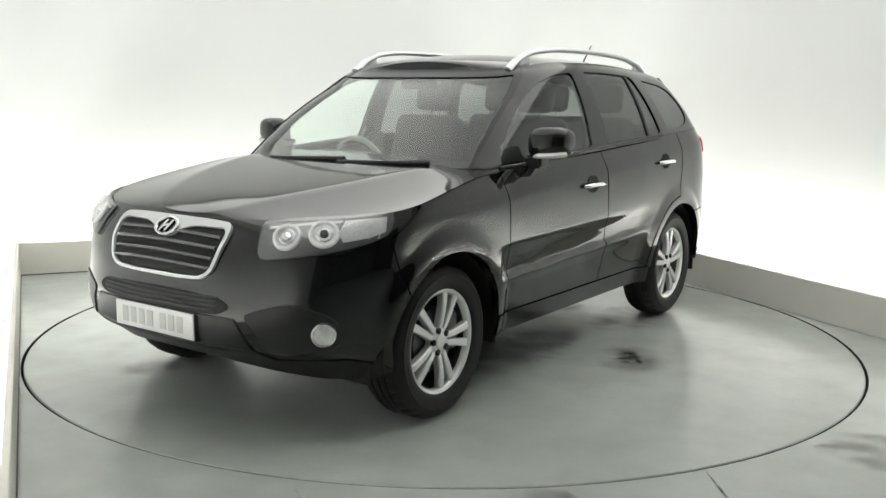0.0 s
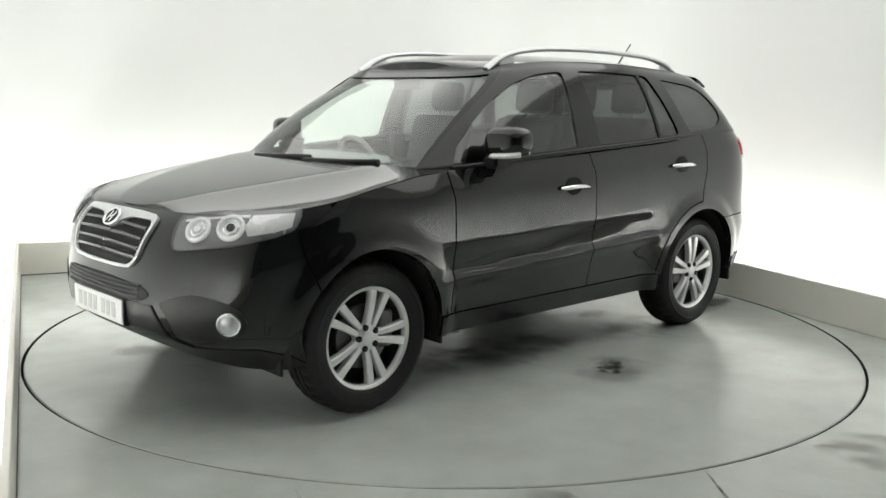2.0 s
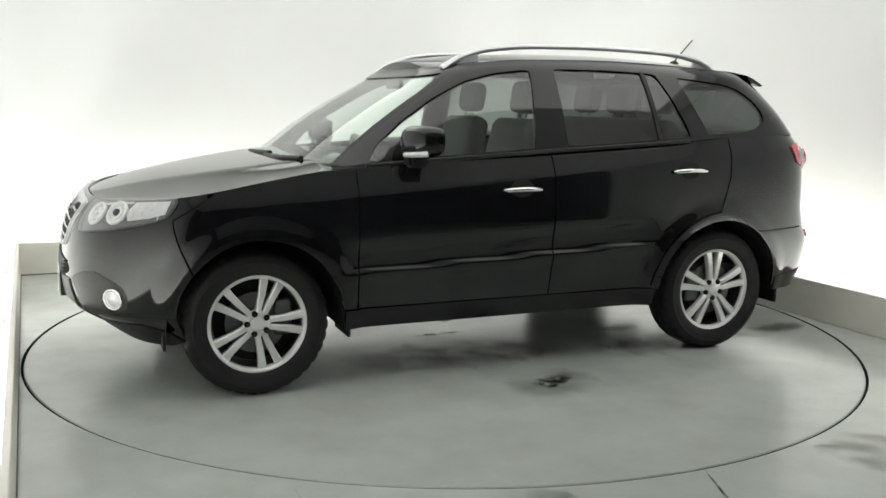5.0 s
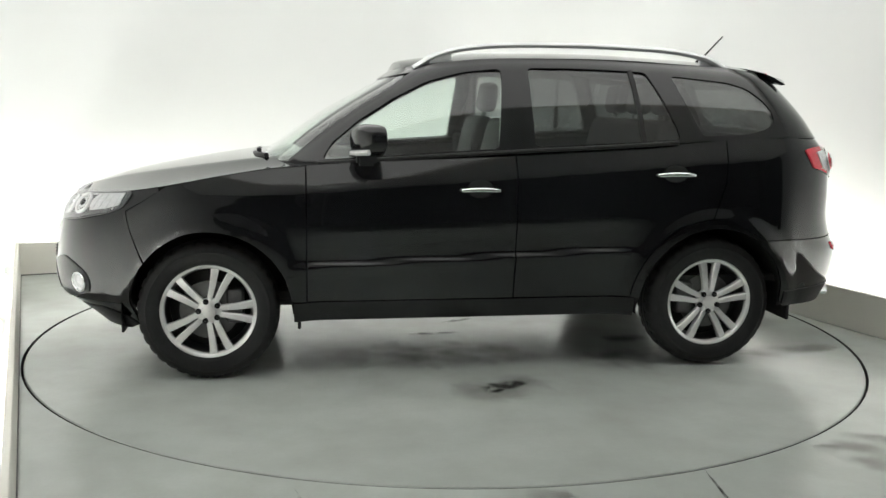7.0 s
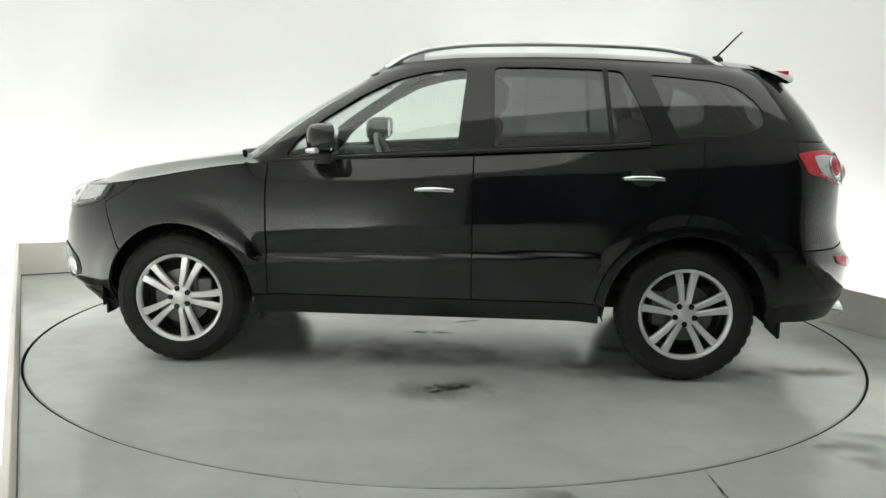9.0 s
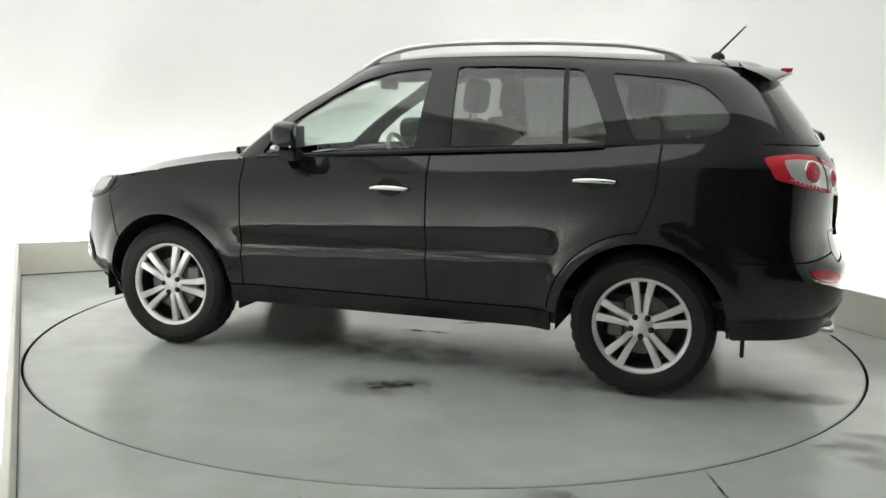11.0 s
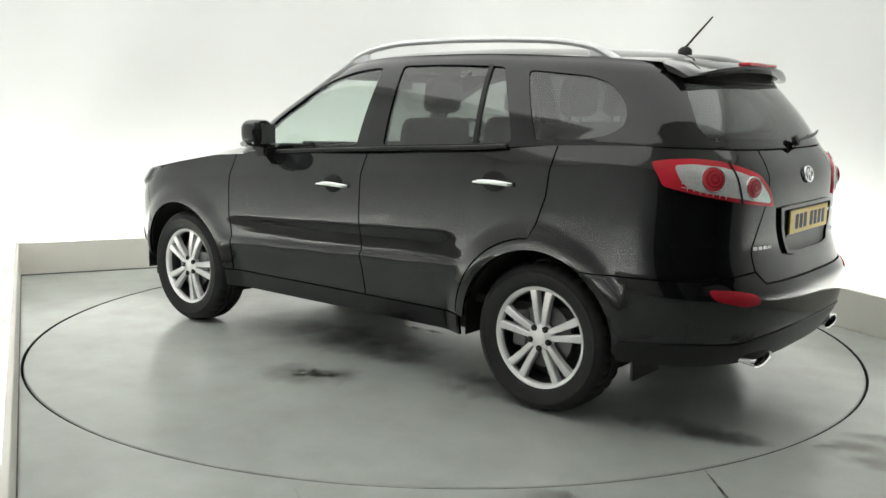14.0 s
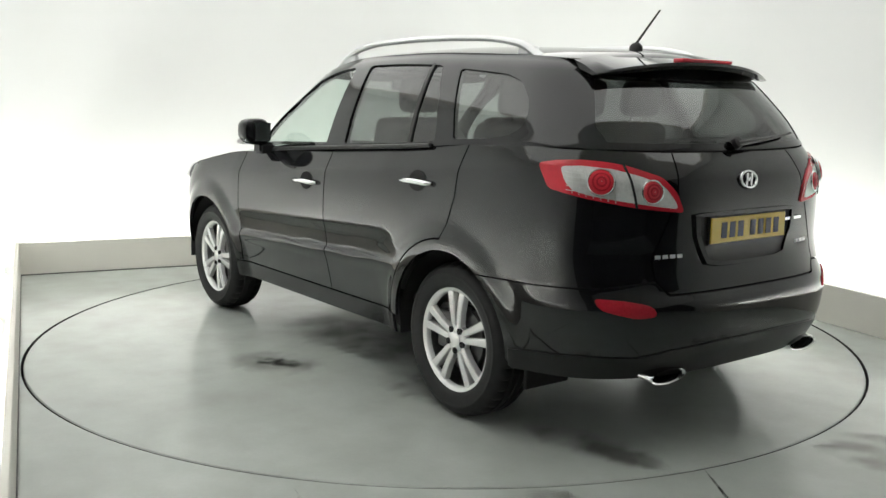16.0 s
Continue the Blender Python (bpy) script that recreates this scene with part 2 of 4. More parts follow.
floor = structure(part("floor", ring_floor(), M_FLOOR, smooth=False), "worn grey-green painted concrete floor with stains")
# pit faces coloured black, so that the gap stays a dark line
structure(part("pit_wall", lathe([(RADIUS + 0.013, -0.0015), (RADIUS + 0.013, -0.12), (RADIUS + 0.06, -0.12)], 192, "z"), M_DARK), "rim of the turntable pit, blackened for the gap's shade")
structure(part("pit_floor", box_bm(-2.6, -2.6, -0.16, 2.6, 2.6, -0.1), M_DARK, smooth=False), "dark pit below the turntable")


def bay_wall(name, x0, y0, x1, y1, mat, label):
    return structure(part(name, box_bm(x0, y0, 0, x1, y1, CEIL), mat, smooth=False), label)


W = HALF + GAP
BAY = -5.2           # white walls end here; unseen dark ones beyond darken the car's reflections
for side, x0 in (("left", -W - 0.12), ("right", W)):
    bay_wall("wall_" + side, x0, BAY, x0 + 0.12, BACK + GAP + 0.12, M_WALL, "white painted bay wall washed by trough light")
    bay_wall("unseen_dark_wall_" + side, x0, FRONT, x0 + 0.12, BAY, M_BACK, "unseen dark grey wall added to darken the car's reflections")
bay_wall("wall_back", -W, BACK + GAP, W, BACK + GAP + 0.12, M_WALL, "white painted back wall washed by trough light")
# unseen end wall, dark so that the car's side mirrors little light
bay_wall("unseen_front_wall", -W - 0.12, FRONT - 0.12, W + 0.12, FRONT, M_BACK, "unseen dark grey end wall that keeps the car's reflections dark")
structure(part("ceiling", box_bm(-W - 0.12, FRONT - 0.12, CEIL, W + 0.12, BACK + GAP + 0.12, CEIL + 0.1), M_CEIL, smooth=False),
          "white painted ceiling")


def cove(name, cx, cy, a0, label, rad=0.75):
    """A rounded inner corner between two walls."""
    bm = bmesh.new()
    prev = None
    for i in range(25):
        a = a0 + math.pi / 2 * i / 24
        row = [bm.verts.new((cx + (rad - 0.002) * math.cos(a), cy + (rad - 0.002) * math.sin(a), z)) for z in (0, CEIL)]
        if prev:
            bm.faces.new((prev[0], row[0], row[1], prev[1]))
        prev = row
    return structure(part(name, bm, M_WALL), label)


cove("wall_corner_left", -W + 0.75, BACK + GAP - 0.75, math.pi / 2, "white painted rounded wall corner")
cove("wall_corner_right", W - 0.75, BACK + GAP - 0.75, 0.0, "white painted rounded wall corner")
# low plinths that hide the trough lights
PL_END = -4.3
structure(part("plinth_left", box_bm(-HALF - 0.03, PL_END, 0, -HALF, BACK + 0.03, TALL, 0.004, 1), M_PLINTH, smooth=False),
          "low off-white boarded plinth along the wall")
structure(part("plinth_right", box_bm(HALF, PL_END, 0, HALF + 0.03, BACK + 0.03, TALL, 0.004, 1), M_PLINTH, smooth=False),
          "low off-white boarded plinth along the wall")
structure(part("plinth_back", box_bm(-HALF, BACK, 0, HALF, BACK + 0.03, TALL, 0.004, 1), M_PLINTH, smooth=False),
          "low off-white boarded plinth along the back wall")


# thin dark strips that stand in for the shadow gap along the plinths' foot
structure(part("foot_line_left", box_bm(-HALF + 0.0005, PL_END, 0.0005, -HALF + 0.006, BACK - 0.006, 0.008), M_FOOT_LINE, smooth=False), "thin dark strip for the shadow gap at the plinth's foot")
structure(part("foot_line_back", box_bm(-HALF + 0.006, BACK - 0.006, 0.0005, HALF - 0.006, BACK - 0.0005, 0.008), M_FOOT_LINE, smooth=False), "thin dark strip for the shadow gap at the plinth's foot")


def trough_light(x, y, length, turn):
    base = tagged(new("trough_light"), "white fluorescent batten behind the plinth", "light fitting", "trough lights")
    part("housing", box_bm(-length / 2, -0.03, 0.001, length / 2, 0.03, 0.05, 0.006, 1), M_PLINTH, base)
    part("tube", lathe([(0.016, -length / 2 + 0.02), (0.016, length / 2 - 0.02)], 12, "y", m=pose(0, 0, 0.085, 0, 0, 90)), M_TUBE, base)
    for e in (-1, 1):
        part("end_cap", box_bm(e * (length / 2 - 0.03), -0.02, 0.05, e * (length / 2 - 0.01), 0.02, 0.11, 0.004, 1), M_PLINTH, base)
    base.matrix_basis = ROOM @ pose(x, y, 0, 0, 0, turn)
    return base


first = None
for k in range(3):
    spot = ROOM @ pose(-1.65 + 1.65 * k, BACK + 0.13, 0)
    if first is None:
        first = trough_light(-1.65, BACK + 0.13, 1.5, 0)
    else:
        copy_thing(first, spot)
for k in range(4):
    for sx in (-1, 1):
        copy_thing(first, ROOM @ pose(sx * (HALF + 0.13), 1.9 - 1.65 * k, 0, 0, 0, 90))


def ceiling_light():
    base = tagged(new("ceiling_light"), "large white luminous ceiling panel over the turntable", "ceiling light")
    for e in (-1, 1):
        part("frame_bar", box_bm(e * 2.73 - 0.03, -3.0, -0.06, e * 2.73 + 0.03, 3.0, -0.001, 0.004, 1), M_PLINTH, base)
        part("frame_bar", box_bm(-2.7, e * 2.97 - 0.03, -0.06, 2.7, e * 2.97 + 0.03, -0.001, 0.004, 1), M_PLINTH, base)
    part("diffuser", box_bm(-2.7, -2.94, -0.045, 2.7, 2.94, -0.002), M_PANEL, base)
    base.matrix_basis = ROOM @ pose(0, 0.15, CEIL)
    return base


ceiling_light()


def floor_mark(name, a, b, wide, mat, seed, steps=14, parent=None, z=0.0006):
    """A ragged streak on the floor from a to b."""
    rnd = random.Random(seed)
    z += 0.00025 * (seed % 7)
    bm = bmesh.new()
    a, b = Vector((*a, z)), Vector((*b, z))
    side = Vector((-(b - a).y, (b - a).x, 0)).normalized()
    fade = bm.verts.layers.float.new("fade")
    rows = []
    for i in range(steps + 1):
        u = i / steps
        k = wide * (0.35 + math.sin(math.pi * u) ** 0.6) * (0.85 + 0.3 * rnd.random())
        c = a.lerp(b, u) + side * wide * (rnd.random() - 0.5) * 0.35
        row = [bm.verts.new(c + side * k * e) for e in (1.3, 0.5, -0.5, -1.3)]
        ends = min(1.0, 5 * u, 5 * (1 - u))
        for v, e in zip(row, (0, 1, 1, 0)):
            v[fade] = e * ends
        rows.append(row)
    for p, q in zip(rows, rows[1:]):
        for j in range(3):
            bm.faces.new((p[j], p[j + 1], q[j + 1], q[j]))
    bmesh.ops.recalc_face_normals(bm, faces=bm.faces[:])
    ob = part(name, bm, mat, parent, smooth=False)
    if parent is floor:
        ob.matrix_parent_inverse = ROOM.inverted()
    return ob


floor_mark("floor_joint", (-0.555, -2.478), (-0.20, -3.40), 0.007, M_STAIN, 5, 20, floor)
floor_mark("floor_joint", (1.045, -2.235), (1.08, -3.10), 0.006, M_STAIN, 6, 20, floor)
floor_mark("floor_stain", (1.62, -1.88), (2.05, -2.10), 0.06, M_RUST, 7, 18, floor)
floor_mark("floor_stain", (1.66, -1.93), (1.62, -2.06), 0.04, M_RUST, 8, 10, floor)
floor_mark("floor_stain", (1.62, -2.06), (2.0, -2.28), 0.05, M_RUST, 9, 18, floor)
floor_mark("floor_stain", (1.75, -1.80), (2.2, -1.95), 0.045, M_RUST, 10, 18, floor)
floor_mark("floor_stain", (0.30, -2.50), (0.52, -2.55), 0.05, M_RUST, 11, 12, floor)
# ---------------------------------------------------------------- the turntable


def turntable():
    bm = lathe([(0.001, 0.0), (0.8, 0.0), (1.6, 0.0), (RADIUS - 0.006, 0.0), (RADIUS, -0.006), (RADIUS, -0.06), (0.001, -0.06)], 192, "z")
    bmesh.ops.recalc_face_normals(bm, faces=bm.faces[:])
    t = part("turntable", bm, M_DISC)
    # black band on the plate's edge, painting the gap's shade
    part("gap_shade_band", lathe([(RADIUS + 0.001, -0.004), (RADIUS + 0.001, -0.058)], 192, "z"), M_DARK, t)
    return tagged(t, "round grey painted turntable plate set into the floor", "turntable")


disc = turntable()


def mark(a, b, wide, mat, seed, steps=14):
    floor_mark("stain_shade", (a[0] + 0.023, a[1] + 0.049), (b[0] + 0.023, b[1] + 0.049), wide, mat, seed, steps, disc)


mark((-0.285, 1.10), (0.0, 1.20), 0.042, M_STAIN, 21, 18)
mark((-0.25, 1.13), (-0.02, 1.24), 0.030, M_STAIN, 22)
mark((-0.12, 1.22), (-0.05, 1.27), 0.014, M_STAIN, 23, 6)
mark((-0.42, 1.05), (0.16, 1.33), 0.13, M_SCUFF_SHADE, 28, 20)
mark((-1.62, 0.71), (-2.36, 0.585), 0.085, M_SCUFF_SHADE, 24, 24)
mark((-1.95, 0.66), (-2.38, 0.58), 0.050, M_SCUFF_SHADE, 33, 20)
mark((-0.02, -0.20), (-0.25, -0.33), 0.02, M_STAIN, 25, 16)
mark((0.24, 0.07), (-0.12, 0.05), 0.02, M_STAIN, 26, 20)
# the car's dark reflection beneath it, painted on as two soft streaks
mark((-0.6, 0.55), (0.8, 0.50), 0.18, M_SCUFF_SHADE, 31, 30)
mark((-0.60, 0.80), (-1.50, 0.64), 0.13, M_SCUFF_SHADE, 32, 24)
# a damp patch
mark((-0.95, 0.35), (-1.25, 0.24), 0.07, M_SCUFF_SHADE, 34, 16)
# shade under the front corner, painted on the plate
mark((1.50, -0.72), (1.85, -0.86), 0.09, M_SCUFF_SHADE, 35, 16)
# ---------------------------------------------------------------- the car: surface maps
# car space: x forward, y to its left, z up, the origin over the turntable's centre
CAR_X, CAR_Y = 0.023, 0.049
HUB_X, HUB_Z, TYRE_R = 1.35, 0.352, 0.358
ARCH = 0.425
FX, RX, F_LEN, R_LEN = 1.45, -1.55, 1.35, 1.30     # where the corners begin, and their unrolled length
SF, SR = FX + F_LEN, RX - R_LEN                    # unrolled place of the front and rear centre

front_x = curve((0.20, 1.92), (0.29, 2.00), (0.36, 2.10), (0.43, 2.205), (0.55, 2.22), (0.68, 2.205), (0.80, 2.175), (0.88, 2.125), (0.94, 2.06), (1.00, 1.96), (1.10, 1.86))
rear_x = curve((0.22, -2.14), (0.34, -2.24), (0.50, -2.315), (0.62, -2.325), (0.70, -2.275), (0.85, -2.235), (1.00, -2.235), (1.12, -2.225), (1.19, -2.190), (1.24, -2.150), (1.30, -2.10))
plain_w = curve((0.20, 0.86), (0.32, 0.905), (0.45, 0.925), (0.60, 0.940), (0.75, 0.950), (0.90, 0.948), (1.00, 0.942), (1.10, 0.932), (1.20, 0.922), (1.30, 0.912))
door_w = curve((0.20, 0.85), (0.31, 0.876), (0.42, 0.899), (0.56, 0.928), (0.625, 0.946), (0.650, 0.928), (0.72, 0.934), (0.80, 0.950), (0.90, 0.948), (1.00, 0.942), (1.10, 0.932), (1.20, 0.922), (1.30, 0.912))
belt_z = curve((-2.3, 1.235), (-1.9, 1.262), (-1.44, 1.250), (-0.9, 1.212), (-0.3, 1.178), (0.28, 1.142), (0.80, 1.105), (1.0, 1.092), (1.25, 1.055), (1.6, 0.992), (1.85, 0.955), (2.0, 0.935), (2.1, 0.905), (2.2, 0.90))


def bow(t, n):
    """A rounded corner, t from 0 at the side to 1 at the middle of the end: how far along, how far out."""
    a = min(1.0, max(0.0, t)) * math.pi / 2
    c, d = max(0.0, math.cos(a)), max(0.0, math.sin(a))
    r = (c ** n + d ** n) ** (-1 / n)
    return r * d, r * c


def lower(s, z):
    """Body below the belt: s runs along the side (s = x) and round both ends."""
    side = 1
    if s > SF:
        s, side = 2 * SF - s, -1
    if s < SR:
        s, side = 2 * SR - s, -1
    k = smooth01(0.98, 0.80, s) * smooth01(-0.98, -0.72, s)
    w = plain_w(z) * (1 - k) + door_w(z + 0.041 * (s + 0.16)) * k
    for hx in (HUB_X, -HUB_X):
        r = math.hypot(s - hx, z - HUB_Z)
        w += 0.022 * (1 - smooth01(0.450, 0.560, r))
    # shoulder line: the side breaks inwards above it
    over = z - (1.036 - 0.0737 * s)
    w -= 0.40 * (over + math.hypot(over, 0.014)) / 2 * (1 - 0.35 * smooth01(0.9, 1.7, s))
    if s > FX:
        u, v = bow((s - FX) / F_LEN, 2.7)
        x, y = FX + (front_x(z) - FX) * u, w * v
    elif s < RX:
        u, v = bow((RX - s) / R_LEN, 3.0)
        x, y = RX + (rear_x(z) - RX) * u, w * v
    else:
        x, y = s, w
    return Vector((x, side * y, z))


roof_z = curve((-2.1, 1.590), (-1.8, 1.620), (-1.3, 1.655), (-0.7, 1.675), (-0.2, 1.668), (0.15, 1.638), (0.45, 1.59))
green_w = curve((0.0, 0.890), (0.08, 0.876), (0.35, 0.832), (0.65, 0.768), (0.85, 0.712), (0.95, 0.668), (1.0, 0.615))
screen_x = curve((0.0, 1.14), (0.35, 0.895), (0.7, 0.61), (1.0, 0.33))
tail_x = curve((0.0, -2.15), (0.3, -2.090), (0.65, -1.995), (0.9, -1.915), (1.0, -1.865))
G_F, G_R = 0.70, 0.42
GF_LEN, GR_LEN = 1.0, 0.95


N_F, N_R = 5.8, 2.6


def upper(s, h):
    """Glasshouse: s = x along the side, round the ends past the corners; h from 0 at the belt to 1 at the roof's edge."""
    fc, rc = screen_x(h) - G_F, tail_x(h) + G_R
    side = 1
    if s > fc + GF_LEN:
        s, side = 2 * (fc + GF_LEN) - s, -1
    if s < rc - GR_LEN:
        s, side = 2 * (rc - GR_LEN) - s, -1
    if s > fc:
        u, c = bow((s - fc) / GF_LEN, N_F - 2.1 * (1 - h))
        x = fc + G_F * u
    elif s < rc:
        u, c = bow((rc - s) / GR_LEN, N_R)
        x = rc - G_R * u
    else:
        x, c = s, 1
    w = green_w(h) - 0.030 * smooth01(-0.4, 0.9, x) - 0.035 * smooth01(-0.8, -2.0, x)
    bz = belt_z(min(x, 1.0))
    return Vector((x, side * w * c, bz + h * (roof_z(x) - bz)))


def screen(q, h):
    """Windscreen: q from -1 to 1 across, h up."""
    return upper(screen_x(h) - G_F + GF_LEN * (1 + q), h)


def tail(q, h):
    """Rear window: q from -1 to 1 across."""
    return upper(tail_x(h) + G_R - GR_LEN * (1 + q), h)


def normal_at(fn, a, b):
    e = 0.004
    da, db = fn(a + e, b) - fn(a - e, b), fn(a, b + e) - fn(a, b - e)
    n = da.cross(db)
    if n.length < 1e-9:
        return Vector((0, 0, 1))
    q = fn(a, b)
    # outwards from the car's middle
    return n.normalized() if n.dot(q - Vector((q.x * 0.6, 0, 0.7))) > 0 else -n.normalized()


def patch(name, fn, outline, mat, parent, label="", off=0.0, step=0.05, rim=0.014, holes=(), flip=1, aspect=1.0, mirror=False):
    """A panel: the outline (and holes) in the map's own coordinates, filled, laid on the surface, with turned-in edges."""
    from_ = [outline, *holes]
    dense = []
    for loop in from_:
        out = []
        for i, (a, b) in enumerate(loop):
            c, d = loop[(i + 1) % len(loop)]
            n = max(1, int(math.hypot(c - a, (d - b) * aspect) / (step * 0.7)))
            out += [(a + (c - a) * k / n, b + (d - b) * k / n) for k in range(n)]
        dense.append(out)

    def inside(x, y, loop):
        hit = False
        for i in range(len(loop)):
            (x0, y0), (x1, y1) = loop[i], loop[i - 1]
            if (y0 > y) != (y1 > y) and x < (x1 - x0) * (y - y0) / (y1 - y0) + x0:
                hit = not hit
        return hit

    verts, edges = [], []
    for loop in dense:
        k = len(verts)
        verts += loop
        edges += [(k + i, k + (i + 1) % len(loop)) for i in range(len(loop))]
    nb = len(verts)
    xs, ys = [a for a, _ in dense[0]], [b for _, b in dense[0]]
    sb = step / aspect
    border = np.array(verts)
    for i in range(int((max(xs) - min(xs)) / step) + 1):
        for j in range(int((max(ys) - min(ys)) / sb) + 1):
            x, y = min(xs) + (i + 0.5) * step, min(ys) + (j + 0.5) * sb
            if inside(x, y, dense[0]) and not any(inside(x, y, q) for q in dense[1:]):
                if np.min(np.hypot(border[:, 0] - x, (border[:, 1] - y) * aspect)) > step * 0.45:
                    verts.append((x, y))
    res = bpy_cdt(verts, edges)
    vs, fs = res
    keep = []
    for f in fs:
        cx, cy = sum(vs[i][0] for i in f) / 3, sum(vs[i][1] for i in f) / 3
        if inside(cx, cy, dense[0]) and not any(inside(cx, cy, q) for q in dense[1:]):
            keep.append(f)
    pos, nor = [], []
    for a, b in vs:
        n = normal_at(fn, a, b) * flip
        q = fn(a, b) + n * off
        if mirror:
            q, n = Vector((q.x, -q.y, q.z)), Vector((n.x, -n.y, n.z))
        pos.append(q)
        nor.append(n)
    faces = []
    count = {}
    for f in keep:
        f = list(f)
        n = (pos[f[1]] - pos[f[0]]).cross(pos[f[2]] - pos[f[0]])
        if n.dot(nor[f[0]] + nor[f[1]] + nor[f[2]]) < 0:
            f.reverse()
        faces.append(f)
        for i in range(3):
            e = (f[i], f[(i + 1) % 3])
            count[e] = count.get(e, 0) + 1
    if rim:
        inner = {}
        for (a, b) in list(count):
            if (b, a) not in count:
                for i in (a, b):
                    if i not in inner:
                        inner[i] = (len(pos), len(pos) + 1)
                        pos += [pos[i].copy(), pos[i] - nor[i] * rim]
                        nor += [nor[i], nor[i]]
                faces.append([inner[b][0], inner[a][0], inner[a][1], inner[b][1]])
    me = bpy.data.meshes.new(name)
    me.from_pydata([tuple(q) for q in pos], [], faces)
    main = len(keep)
    me.polygons.foreach_set("use_smooth", [i < main for i in range(len(faces))])
    me.materials.append(mat)
    me.update()
    loops = [(0.0, 0.0, 0.0)] * len(me.loops)
    for f in me.polygons:
        for li in f.loop_indices:
            loops[li] = tuple(nor[me.loops[li].vertex_index]) if f.index < main else tuple(f.normal)
    me.normals_split_custom_set(loops)
    ob = new(name, me)
    ob.parent = parent
    if label:
        ob["label"] = label
    return ob


def bpy_cdt(verts, edges):
    from mathutils.geometry import delaunay_2d_cdt
    v, _, f, *_ = delaunay_2d_cdt([Vector(q) for q in verts], edges, [], 0, 1e-6)
    return [(q.x, q.y) for q in v], [t for t in f if len(t) == 3]


def span(lo, hi, s0, s1, n=24):
    """An outline between two curves from s0 to s1."""
    ss = [s0 + (s1 - s0) * i / n for i in range(n + 1)]
    return [(s, lo(s)) for s in ss] + [(s, hi(s)) for s in reversed(ss)]


def arch_z(s, base):
    z = base
    for hx in (HUB_X, -HUB_X):
        d = abs(s - hx)
        if d < ARCH:
            z = max(z, HUB_Z + math.sqrt(ARCH * ARCH - d * d))
    return z


def top_z(s):
    """The body's upper edge along the unrolled side."""
    return belt_z(lower(s, 1.0).x)


car = tagged(new("car"), "black five-door estate car with silver roof rails on the turntable", "car")
SHIFT = Matrix.Translation((CAR_X, CAR_Y, 0))


def settle():
    """Set the car's parts off the turntable's centre."""
    for o in car.children:
        o.matrix_basis = SHIFT @ o.matrix_basis


def both(fn):
    for mirror in (False, True):
        fn(mirror)


GAPW = 0.004
DOOR_F, DOOR_B, DOOR_R = 0.855, -0.235, -1.40


WING_S = 1.675                                     # where the wing's seam meets the arch


def side_panels(mirror):
    sill_top = 0.405
    # front wing
    o = [(DOOR_F + GAPW, sill_top)] + [(s, arch_z(s, 0.30)) for s in np.linspace(HUB_X - ARCH + 0.004, WING_S, 30)]
    o += [(1.735, 0.74), (1.80, 0.875), (1.62, 0.985)]
    o += [(s, top_z(s) - 0.004) for s in np.linspace(1.60, DOOR_F + GAPW, 14)]
    patch("front_wing", lower, o, M_PAINT, car, mirror=mirror, step=0.026)
    # front door
    o = [(DOOR_B + GAPW, sill_top), (DOOR_F - GAPW, sill_top)] + [(s, top_z(s)) for s in np.linspace(DOOR_F - GAPW, DOOR_B + GAPW, 12)]
    patch("front_door", lower, o, M_PAINT, car, mirror=mirror, step=0.019)
    # rear door, cut to the arch
    o = [(DOOR_B - GAPW, top_z(DOOR_B)), (DOOR_B - GAPW, sill_top), (-0.885, sill_top)]
    o += [(-HUB_X + (ARCH + 0.055) * math.cos(a), HUB_Z + (ARCH + 0.055) * math.sin(a)) for a in np.linspace(0.15, 1.50, 14)]
    o += [(-1.345, 0.90), (-1.385, 1.02)] + [(s, top_z(s)) for s in np.linspace(-1.40, DOOR_B - GAPW, 12)]
    patch("rear_door", lower, o, M_PAINT, car, mirror=mirror, step=0.019)
    # rear quarter
    o = [(-1.408, top_z(-1.4)), (-1.393, 1.02), (-1.353, 0.90)]
    o += [(-HUB_X + (ARCH + 0.047) * math.cos(a), HUB_Z + (ARCH + 0.047) * math.sin(a)) for a in np.linspace(1.50, 0.10, 14)]
    o += [(-HUB_X + ARCH * math.cos(a), HUB_Z + ARCH * math.sin(a)) for a in np.linspace(0.10, 2.14, 24)]
    o += [(-2.17, 0.714), (-2.386, 0.737), (-2.384, 0.82), (-2.468, 1.05), (-2.498, top_z(-2.498))]
    o += [(s, top_z(s)) for s in np.linspace(-2.49, -1.42, 14)]
    patch("rear_quarter", lower, o, M_PAINT, car, mirror=mirror, step=0.026)
    # sill and arch lips
    o = span(lambda s: 0.30, lambda s: sill_top - 0.006, -0.90, 0.92, 20)
    patch("sill", lower, o, M_GLOSSBLACK, car, "gloss black sill panel", mirror=mirror, off=0.004)


both(side_panels)


def wing_seam(far):
    """The bumper's edge beside the wing, from the bonnet down to the arch's foot."""
    half = [(1.64, 0.975), (1.807, 0.878), (1.742, 0.738)]
    half += [(s, arch_z(s, 0.30)) for s in np.linspace(WING_S + 0.006, HUB_X + ARCH - 0.004, 14)] + [(1.806, 0.30)]
    return [(2 * SF - a, b) for a, b in reversed(half)] if far else half


